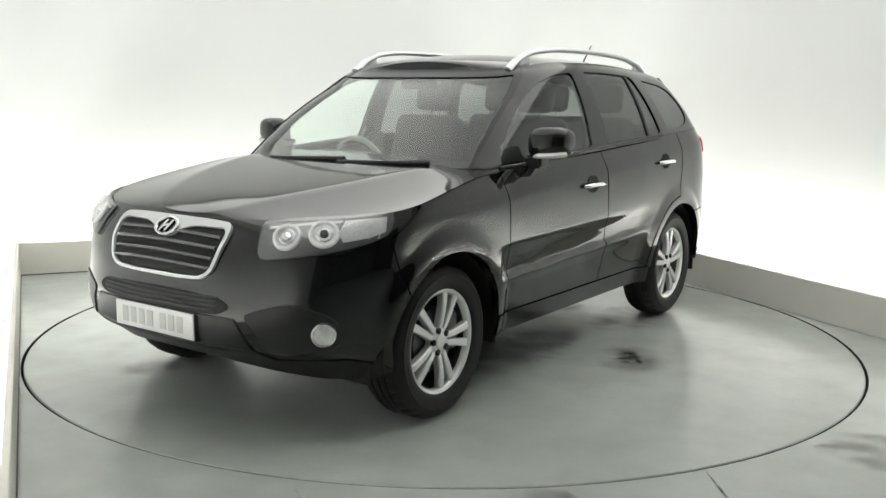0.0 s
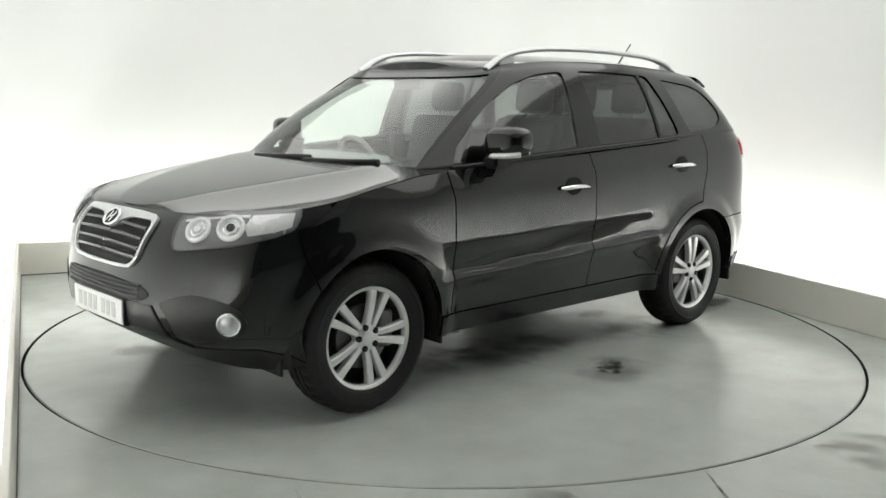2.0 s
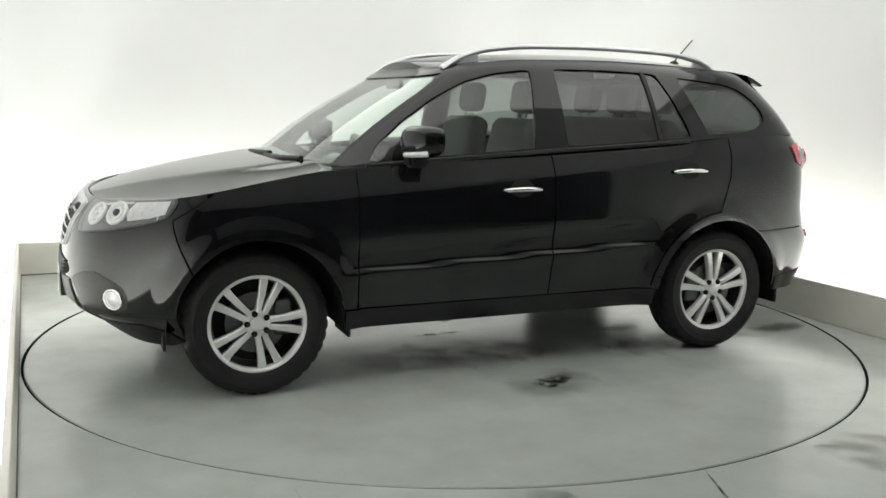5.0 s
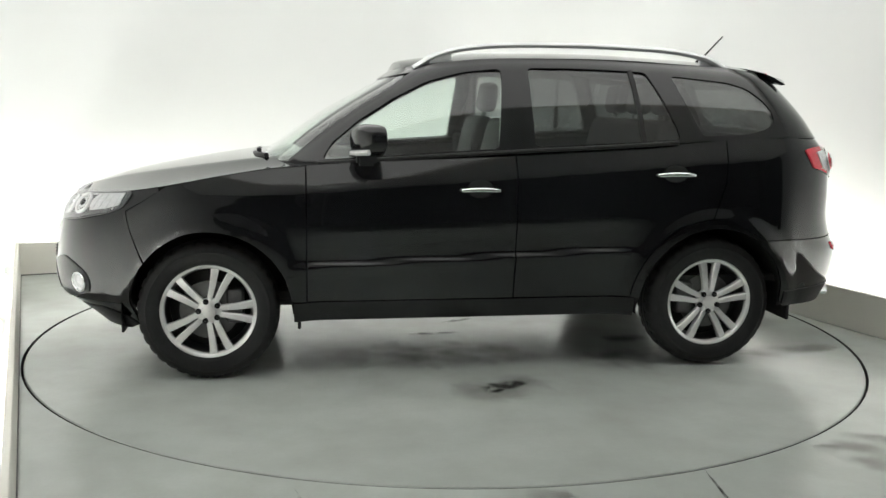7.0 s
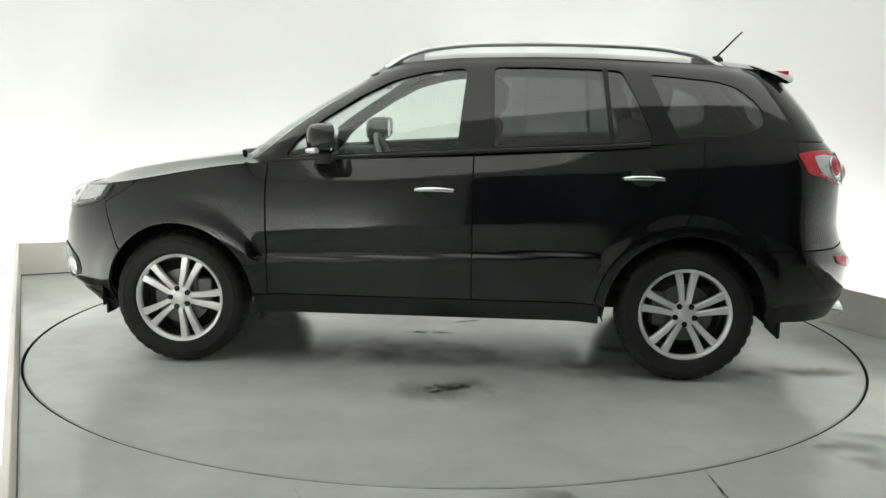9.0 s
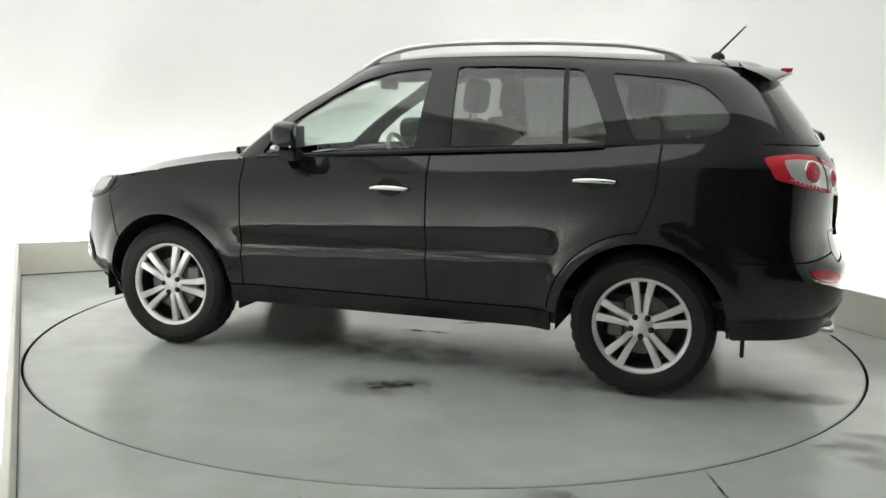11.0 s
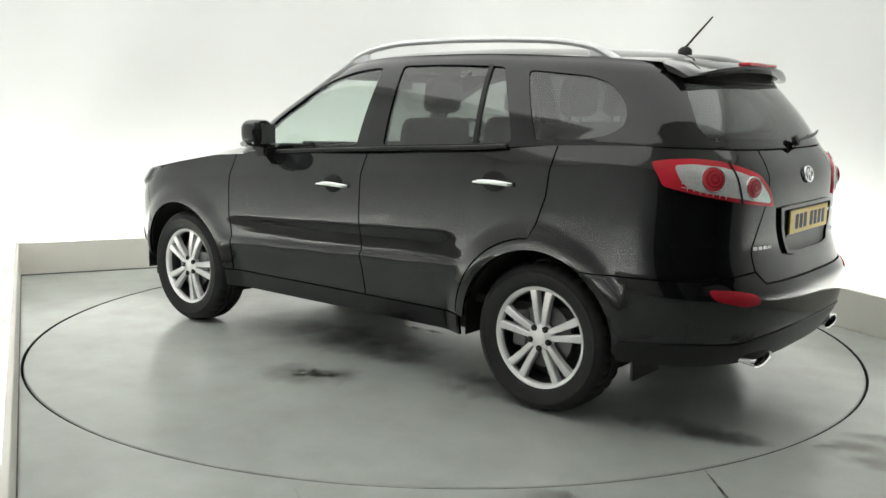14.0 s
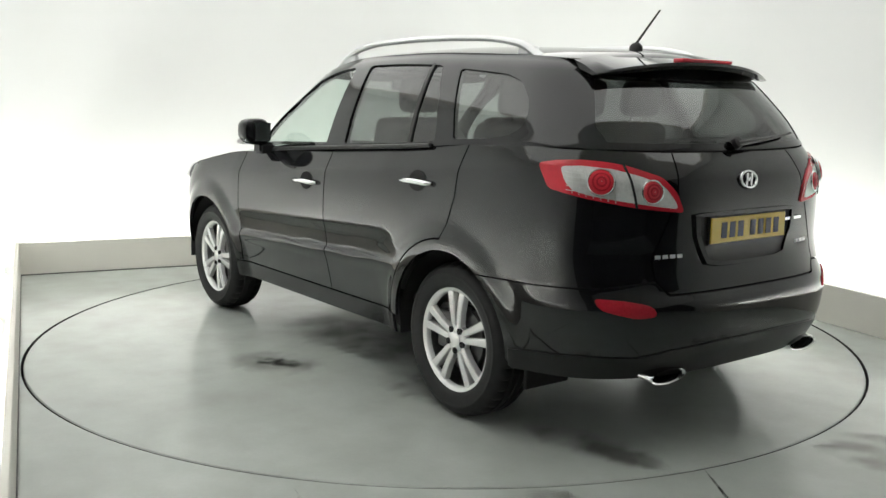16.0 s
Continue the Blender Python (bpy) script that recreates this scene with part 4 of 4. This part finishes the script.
def tail_fittings():
    o = mirrored([(-2.85, 1.000), (-2.62, 1.000), (-2.552, 0.994), (-2.565, 0.90), (-2.613, 0.785), (-2.68, 0.772), (-2.76, 0.770)], SR)
    hole = mirrored([(-2.85, 0.985), (-2.62, 0.985), (-2.575, 0.980), (-2.585, 0.90), (-2.63, 0.80), (-2.69, 0.788), (-2.76, 0.786)], SR)
    patch("plate_frame", lower, o, M_PAINT, car, off=0.014, holes=[hole], rim=0.02, step=0.03)
    patch("plate_recess", lower, grow(hole, 0.004), M_TRIM, car, off=0.002, rim=0)
    m = frame_at(lower, SR, 1.126, 0.006)
    b = disc_part("badge", m, ring_profile(0.036, 0.005), M_CHROME, car, "oval chrome badge", squash=(1.5, 1.0))
    bm = bmesh.new()
    for x in (-0.015, 0.015):
        add_box(bm, -0.006, -0.028, -0.003, 0.006, 0.028, 0.004, m @ pose(x, 0, 0, 0, 0, -22))
    add_box(bm, -0.02, -0.005, -0.003, 0.02, 0.005, 0.004, m @ pose(0, 0, 0, 0, 0, 24))
    part("badge_bars", bm, M_CHROME, b, smooth=False)
    for k in range(4):
        s = -2.40 - 0.030 * k
        patch("badge_letter_bar", lower, [(s, 0.822), (s - 0.020, 0.822), (s - 0.020, 0.837), (s, 0.837)], M_SATIN, car, off=0.004, rim=0.004)
    for k in range(3):
        s = 2 * SR + 2.43 + 0.034 * k
        patch("badge_letter_bar", lower, [(s, 0.822), (s + 0.024, 0.822), (s + 0.024, 0.838), (s, 0.838)], M_SATIN, car, off=0.004, rim=0.004)
    # chrome grip strip beside the plate
    patch("tailgate_grip", lower, [(-3.06, 0.935), (-3.06, 0.948), (-3.20, 0.948), (-3.20, 0.935)], M_CHROME, car, "chrome tailgate grip", off=0.012, rim=0.01)
    # dark lower bumper
    o = mirrored([(-1.80, 0.345), (-1.795, 0.42), (-2.1, 0.435), (-2.30, 0.43), (-2.42, 0.455), (-2.62, 0.470)], SR)
    o += [(s, 0.335) for s in np.linspace(2 * SR + 1.82, -1.82, 30)]
    patch("rear_valance", lower, o, M_TRIM, car, "satin black plastic rear valance", off=0.006, rim=0.02)
    for sg in (-1, 1):
        bm = lathe([(0.033, 0.16), (0.038, 0.165), (0.040, 0.155), (0.040, -0.02), (0.033, -0.02), (0.033, 0.15)], 28, "z", m=pose(-2.085, sg * 0.48, 0.360, 0, -97, 0) @ Matrix.Diagonal((0.85, 2.8, 1, 1)))
        bmesh.ops.recalc_face_normals(bm, faces=bm.faces[:])
        part("exhaust_tip", bm, M_CHROME, car, "oval chrome exhaust tip")
    # roof spoiler with brake light
    bm = bmesh.new()
    rows = []
    for y in np.linspace(-0.59, 0.59, 29):
        e = abs(y) / 0.59
        lie = roof_z(-1.70 - 0.05 * e ** 2) + 0.050 * (1 - e ** 2.2)
        x0, x1 = -1.70 - 0.05 * e ** 2, -1.985 + 0.11 * e ** 2.5
        z = 1.664 - 0.058 * e ** 2.4
        th = 1 - 0.7 * e ** 8
        rows.append([bm.verts.new(c) for c in ((x0, y, lie - 0.006), (x0 - 0.06, y, min(lie, z - 0.010)), (x1, y, z - 0.045), (x1 - 0.004, y, z - 0.045 - 0.013 * th), (x1 + 0.02, y, z - 0.045 - 0.030 * th), (x0 - 0.03, y, z - 0.010 - 0.050 * th))])
    for a, b in zip(rows, rows[1:]):
        for k in range(6):
            bm.faces.new((a[k], a[(k + 1) % 6], b[(k + 1) % 6], b[k]))
    bm.faces.new(rows[0])
    bm.faces.new(rows[-1])
    bmesh.ops.recalc_face_normals(bm, faces=bm.faces[:])
    sp = part("roof_spoiler", bm, M_PAINT, car, "black roof spoiler with red brake light")
    bm = box_bm(-1.985, -0.17, 1.618, -1.925, 0.17, 1.634, 0.004, 1)
    part("brake_light", bm, M_RED, sp, "slim red brake light")
    # rear wiper
    disc_part("wiper_pivot", frame_at(tail, 0.0, 0.055, 0.012), [(0.026, 0), (0.024, 0.02), (0.001, 0.024)], M_TRIM, car)
    pts = [tail(q, 0.06 + 0.10 * (q + 0.02) / 0.34) for q in np.linspace(0.0, 0.36, 8)]
    pts = [q + Vector((-0.028, 0, 0.004)) for q in pts]
    part("rear_wiper", tube(pts, [0.012, 0.011, 0.010, 0.009, 0.008, 0.007, 0.006, 0.005], 8), M_TRIM, car)


tail_fittings()


def side_fittings(mirror):
    sg = -1 if mirror else 1
    for hx, hz in ((-0.037, 0.985), (-1.10, 1.066)):
        y = lower(hx, hz).y
        # flat dark oval on the door stands in for the handle recess's shade
        m = frame_at(lower, hx, hz + 0.004, 0.002, mirror)
        h = disc_part("pocket_shade", m, [(0.056, 0.0), (0.048, 0.0015), (0.001, 0.001)], M_DARK, car, squash=(1.25, 0.86))
        pts = [(hx + d, sg * (y + o), hz - 0.003 + 0.006 * (1 - (d / 0.1) ** 2)) for d, o in ((-0.105, 0.004), (-0.095, 0.024), (-0.05, 0.034), (0, 0.036), (0.05, 0.034), (0.095, 0.024), (0.105, 0.004))]
        part("door_handle", tube(pts, [0.010, 0.013, 0.014, 0.014, 0.014, 0.013, 0.010], 10, squash=0.95), M_CHROME, car, "chrome pull handle")
    # mirror
    bm = bmesh.new()
    bmesh.ops.create_uvsphere(bm, u_segments=28, v_segments=16, radius=1)
    for v in bm.verts:
        c = v.co
        k = 1 / (abs(c.x) ** 3.2 + abs(c.y) ** 3.2 + abs(c.z) ** 3.2) ** (1 / 3.2)
        c = c * k
        x, y, z = c.x * 0.088, c.y * 0.098, c.z * 0.079
        if x < -0.045:
            x = -0.045 + (x + 0.045) * 0.3
        z *= 1 - 0.12 * c.y
        v.co = Vector((0.535 + x - 0.05 * c.y * 0.6, sg * (0.985 + y), 1.236 + z + 0.008 * c.y))
    mr = part("door_mirror", bm, M_PAINT, car, "black door mirror with clear repeater strip")
    bm = tube([(0.50, sg * 0.985, 1.178), (0.605, sg * 0.93, 1.172), (0.622, sg * 0.96, 1.172), (0.604, sg * 1.015, 1.174), (0.578, sg * 1.055, 1.178), (0.548, sg * 1.072, 1.18)][1:], 0.016, 8, squash=0.9)
    part("repeater_strip", bm, M_CLEARLAMP, mr, "clear repeater strip")
    bm = bmesh.new()
    add_box(bm, 0.500, sg * 0.86, 1.105, 0.60, sg * 0.96, 1.172)
    bmesh.ops.bevel(bm, geom=bm.edges[:], offset=0.014, segments=2, affect="EDGES")
    part("mirror_arm", bm, M_TRIM, mr)
    bm = bmesh.new()
    add_box(bm, 0.472, sg * 0.905, 1.182, 0.479, sg * 1.068, 1.290)
    part("mirror_glass", bm, M_CHROME, mr, smooth=False)
    # roof rail
    rz = curve((-1.52, 1.630), (-1.38, 1.698), (-1.10, 1.734), (-0.62, 1.746), (-0.25, 1.740), (0.0, 1.718), (0.15, 1.676), (0.27, 1.606))
    pts = [(x, sg * (0.592 - 0.03 * smooth01(-0.9, -1.5, x) - 0.045 * smooth01(-0.4, 0.27, x)), rz(x)) for x in np.linspace(-1.52, 0.27, 44)]
    rr = [0.020 + 0.006 * (smooth01(-1.25, -1.5, q[0]) + smooth01(0.0, 0.27, q[0])) for q in pts]
    rail = part("roof_rail", tube(pts, rr, 10, squash=0.75), M_SATIN, car, "satin silver roof rail")
    for x in (-1.42, 0.12):
        part("rail_foot", box_bm(x - 0.06, sg * 0.555 - 0.014, roof_z(x) - 0.04, x + 0.06, sg * 0.555 + 0.014, rz(x), 0.006, 1), M_SATIN, rail)
    # mud flaps
    part("mud_flap", box_bm(-1.838, sg * 0.74 - 0.10, 0.245, -1.818, sg * 0.74 + 0.15, 0.52, 0.006, 1), M_RUBBER, car)
    part("mud_flap", box_bm(0.885, sg * 0.76 - 0.10, 0.255, 0.903, sg * 0.76 + 0.14, 0.46, 0.006, 1), M_RUBBER, car)
    part("air_deflector", box_bm(1.775, sg * 0.74 - 0.1, 0.245, 1.79, sg * 0.74 + 0.1, 0.36, 0.004, 1), M_RUBBER, car)
    # wheel arch liners
    for hx in (HUB_X, -HUB_X):
        bm = bmesh.new()
        prev = None
        for a in np.linspace(-0.12, math.pi + 0.12, 26):
            x, z = hx + (ARCH + 0.004) * math.cos(a), HUB_Z + (ARCH + 0.004) * math.sin(a)
            row = [bm.verts.new((x, sg * y, z)) for y in (0.50, 0.70, 0.905)]
            if prev:
                for k in range(2):
                    bm.faces.new((prev[k], prev[k + 1], row[k + 1], row[k]))
            prev = row
        part("arch_liner", bm, M_DARK, car)
        part("inner_arch_wall", box_bm(hx - 0.44, sg * 0.50 - 0.01, 0.30, hx + 0.44, sg * 0.50 + 0.01, 0.80), M_DARK, car, smooth=False)
    # windscreen wiper
    q0 = 0.28 if mirror else -0.06
    pts = [screen(q, 0.03 + 0.0045 * k) + Vector((0.020, 0, 0.012)) for k, q in enumerate(np.linspace(q0, q0 - 0.36, 9))]
    part("wiper", tube(pts, 0.014, 8), M_TRIM, car)


both(side_fittings)


def underside():
    bm = bmesh.new()
    add_box(bm, -2.08, -0.62, 0.34, 2.0, 0.62, 0.42)
    add_box(bm, -0.86, -0.86, 0.315, 0.88, 0.86, 0.41)
    add_box(bm, 1.75, -0.50, 0.33, 1.95, 0.50, 0.40)
    add_box(bm, -1.60, -0.12, 0.25, 0.9, 0.02, 0.34)
    add_box(bm, -1.95, -0.5, 0.27, -1.65, 0.5, 0.36)
    bmesh.ops.bevel(bm, geom=bm.edges[:], offset=0.02, segments=1, affect="EDGES")
    part("underbody", bm, M_DARK, car, "dark underbody", smooth=False)
    for x in (HUB_X, -HUB_X):
        part("axle", tube([(x, -0.70, HUB_Z), (x, 0.70, HUB_Z)], 0.04, 10), M_DARK, car)
    # scuttle under the screen
    bm = bmesh.new()
    rows = []
    for q in np.linspace(-0.5, 0.5, 25):
        a = screen(q, 0.03)
        rows.append([bm.verts.new((a.x + 0.01, a.y, a.z - 0.005)), bm.verts.new((a.x + 0.11, a.y, bonnet_height(min(a.x + 0.11, 1.3), a.y) - 0.012))])
    for a, b in zip(rows, rows[1:]):
        bm.faces.new((a[0], a[1], b[1], b[0]))
    bmesh.ops.recalc_face_normals(bm, faces=bm.faces[:])
    part("scuttle_panel", bm, M_DARK, car)
    base = Vector((-1.60, 0.046, 1.70))
    an = disc_part("antenna", pose(*base), [(0.024, -0.02), (0.022, 0.004), (0.012, 0.018), (0.001, 0.022)], M_TRIM, car, "black rod roof antenna", squash=(1.6, 1))
    part("rod", tube([base + Vector((-0.005, 0, 0.02)), base + Vector((-0.135, 0.002, 0.158))], [0.006, 0.004], 8), M_TRIM, an)


underside()


def interior():
    part("cabin_floor", box_bm(-2.0, -0.84, 0.46, 0.95, 0.84, 0.50), M_DARK, car, smooth=False)
    bm = bmesh.new()
    rows = []
    for x in np.linspace(-1.75, 0.12, 16):
        rows.append([bm.verts.new((x, 0.57 * k, roof_z(x) + 0.018 - 0.02 * abs(k) ** 2)) for k in np.linspace(-1, 1, 11)])
    for a, b in zip(rows, rows[1:]):
        for k in range(10):
            bm.faces.new((a[k], a[k + 1], b[k + 1], b[k]))
    part("headliner", bm, M_LINER, car)
    bm = box_bm(0.52, -0.80, 0.70, 0.98, 0.80, 1.085, 0.05, 3)
    d = part("dashboard", bm, M_DASH, car, "dark moulded dashboard")
    part("binnacle", box_bm(0.46, -0.56, 1.04, 0.70, -0.20, 1.135, 0.03, 3), M_DASH, d)
    part("centre_console", box_bm(-0.30, -0.12, 0.50, 0.6, 0.12, 0.82, 0.03, 2), M_DASH, car)
    m = pose(0.40, -0.38, 1.045, 0, -66, 0)
    w = disc_part("steering_wheel", m, ring_profile(0.180, 0.016), M_LINER, car, "grey leather steering wheel", n=40)
    bm = bmesh.new()
    add_box(bm, -0.03, -0.17, -0.015, 0.03, 0.17, 0.01, m)
    add_box(bm, -0.15, -0.03, -0.015, 0.0, 0.03, 0.01, m)
    add_box(bm, -0.06, -0.07, -0.03, 0.06, 0.07, 0.025, m)
    bmesh.ops.bevel(bm, geom=bm.edges[:], offset=0.008, segments=1, affect="EDGES")
    part("wheel_boss", bm, M_DASH, w)
    part("rear_view_mirror", box_bm(0.33, -0.12, 1.50, 0.36, 0.12, 1.565, 0.012, 2), M_DASH, car)

    def seat(x, y, wide, name, rests):
        s = part(name, box_bm(x - 0.02, y - wide / 2, 0.60, x + 0.50, y + wide / 2, 0.78, 0.05, 3), M_SEAT, car, "charcoal leather seat")
        bm = box_bm(-0.07, y - wide / 2 + 0.01, 0, 0.07, y + wide / 2 - 0.01, 0.66, 0.06, 3)
        bmesh.ops.transform(bm, matrix=pose(x - 0.02, 0, 0.70, 0, -14, 0), verts=bm.verts[:])
        part("backrest", bm, M_SEAT, s)
        for ry in rests:
            bm = box_bm(-0.05, ry - 0.13, 0, 0.05, ry + 0.13, 0.19, 0.045, 3)
            bmesh.ops.transform(bm, matrix=pose(x - 0.20, 0, 1.37, 0, -8, 0), verts=bm.verts[:])
            part("headrest", bm, M_SEAT, s)
            for d in (-0.05, 0.05):
                part("headrest_post", tube([(x - 0.18, ry + d, 1.30), (x - 0.20, ry + d, 1.40)], 0.006, 6), M_STEEL, s)

    for y in (-0.38, 0.38):
        seat(-0.12, y, 0.52, "front_seat", (y,))
    seat(-1.02, 0.0, 1.32, "rear_seat", (-0.42, 0.0, 0.42))
    part("load_cover", box_bm(-1.95, -0.62, 1.00, -1.35, 0.62, 1.02, 0.008, 1), M_SEAT, car)
    for sg in (-1, 1):
        part("pillar_trim", box_bm(-0.31, sg * 0.80 - 0.03, 0.6, -0.18, sg * 0.80 + 0.03, 1.22, 0.02, 1), M_DASH, car)


interior()


def wheel(x, sg, turn):
    tyre = [(0.238, 0.088), (0.246, 0.104), (0.262, 0.112), (0.290, 0.1165), (0.300, 0.1168), (0.303, 0.1185), (0.309, 0.1180), (0.311, 0.1150), (0.322, 0.1105), (0.338, 0.100), (0.350, 0.084), (0.356, 0.066), (0.3575, 0.05)]
    for g in (0.040, 0.0, -0.040):
        tyre += [(0.358, g + 0.012), (0.358, g + 0.006), (0.350, g + 0.005), (0.350, g - 0.005), (0.358, g - 0.006), (0.358, g - 0.012)]
    tyre += [(0.356, -0.066), (0.338, -0.100), (0.290, -0.1165), (0.246, -0.104), (0.238, -0.088)]
    bm = lathe([(0.224, 0.078), (0.218, 0.05), (0.205, 0.0), (0.215, -0.09), (0.238, -0.10)], 64)
    w = part("wheel", bm, M_STEEL, car, "silver five-twin-spoke alloy wheel with black tyre")
    bm = lathe(tyre, 144)
    for k, v in enumerate(bm.verts):
        r, h = tyre[k % len(tyre)]
        if (k // len(tyre)) % 4 == 0 and r > 0.345 and abs(h) > 0.044:
            v.co.x, v.co.z = v.co.x * 0.974, v.co.z * 0.974
    bmesh.ops.recalc_face_normals(bm, faces=bm.faces[:])
    part("tyre", bm, M_RUBBER, w, "black road tyre")
    bm = lathe([(0.219, 0.066), (0.222, 0.086), (0.229, 0.094), (0.240, 0.098), (0.245, 0.094), (0.245, 0.084), (0.236, 0.078)], 72)
    bmesh.ops.recalc_face_normals(bm, faces=bm.faces[:])
    part("rim_lip", bm, M_ALLOY, w)
    for k in range(5):
        a = radians(turn + 72 * k)
        for e in (-1, 1):
            bm = bmesh.new()
            rows = []
            for r, c, hw, y in ((0.040, 0.015, 0.014, 0.080), (0.075, 0.0185, 0.0145, 0.089), (0.13, 0.0255, 0.0165, 0.092), (0.19, 0.036, 0.019, 0.091), (0.232, 0.046, 0.022, 0.088)):
                c *= e
                row = []
                for dw, dy in ((-hw, -0.034), (-hw, -0.005), (-hw + 0.005, 0.0), (hw - 0.005, 0.0), (hw, -0.005), (hw, -0.034)):
                    px, pz = r, c + dw
                    row.append(bm.verts.new((-(px * math.cos(a) - pz * math.sin(a)), y + dy, px * math.sin(a) + pz * math.cos(a))))
                rows.append(row)
            for p, q in zip(rows, rows[1:]):
                for i in range(5):
                    bm.faces.new((p[i], p[i + 1], q[i + 1], q[i]))
            bmesh.ops.recalc_face_normals(bm, faces=bm.faces[:])
            part("spoke", bm, M_ALLOY, w)
    bm = lathe([(0.066, 0.05), (0.068, 0.076), (0.060, 0.084), (0.036, 0.087), (0.034, 0.092), (0.026, 0.096), (0.001, 0.097)], 40)
    bmesh.ops.recalc_face_normals(bm, faces=bm.faces[:])
    part("centre_cap", bm, M_ALLOY, w)
    for k in range(5):
        a = radians(turn + 36 + 72 * k)
        m = pose(-0.052 * math.cos(a), 0, 0.052 * math.sin(a))
        bm = lathe([(0.015, 0.080), (0.015, 0.0925), (0.012, 0.0935), (0.0095, 0.089), (0.008, 0.096), (0.001, 0.097)], 12, m=m)
        bmesh.ops.recalc_face_normals(bm, faces=bm.faces[:])
        part("wheel_nut", bm, M_DARKMETAL, w)
    bm = lathe([(0.070, 0.045), (0.150, 0.045), (0.150, 0.022), (0.07, 0.022)], 48)
    bmesh.ops.recalc_face_normals(bm, faces=bm.faces[:])
    part("brake_disc", bm, M_STEEL, w)
    bm = bmesh.new()
    add_box(bm, -0.045, 0.0, -0.09, 0.045, 0.062, 0.09, pose(-0.13 if x > 0 else 0.13, 0, 0.02))
    bmesh.ops.bevel(bm, geom=bm.edges[:], offset=0.012, segments=1, affect="EDGES")
    part("brake_caliper", bm, M_STEEL, w)
    part("back_plate", lathe([(0.02, -0.02), (0.205, -0.02)], 40), M_DARK, w)
    w.matrix_basis = pose(x, sg * 0.803, TYRE_R, 0, 0, 0 if sg > 0 else 180)


for x, turn in ((HUB_X, 70), (-HUB_X, 90)):
    wheel(x, 1, turn)
    wheel(x, -1, turn + 31)
settle()


def motions():
    rows = [(t, pose(0, 0, 0, 0, 0, a)) for t, a in HEADING]
    walk(car, rows)
    walk(disc, rows)


motions()
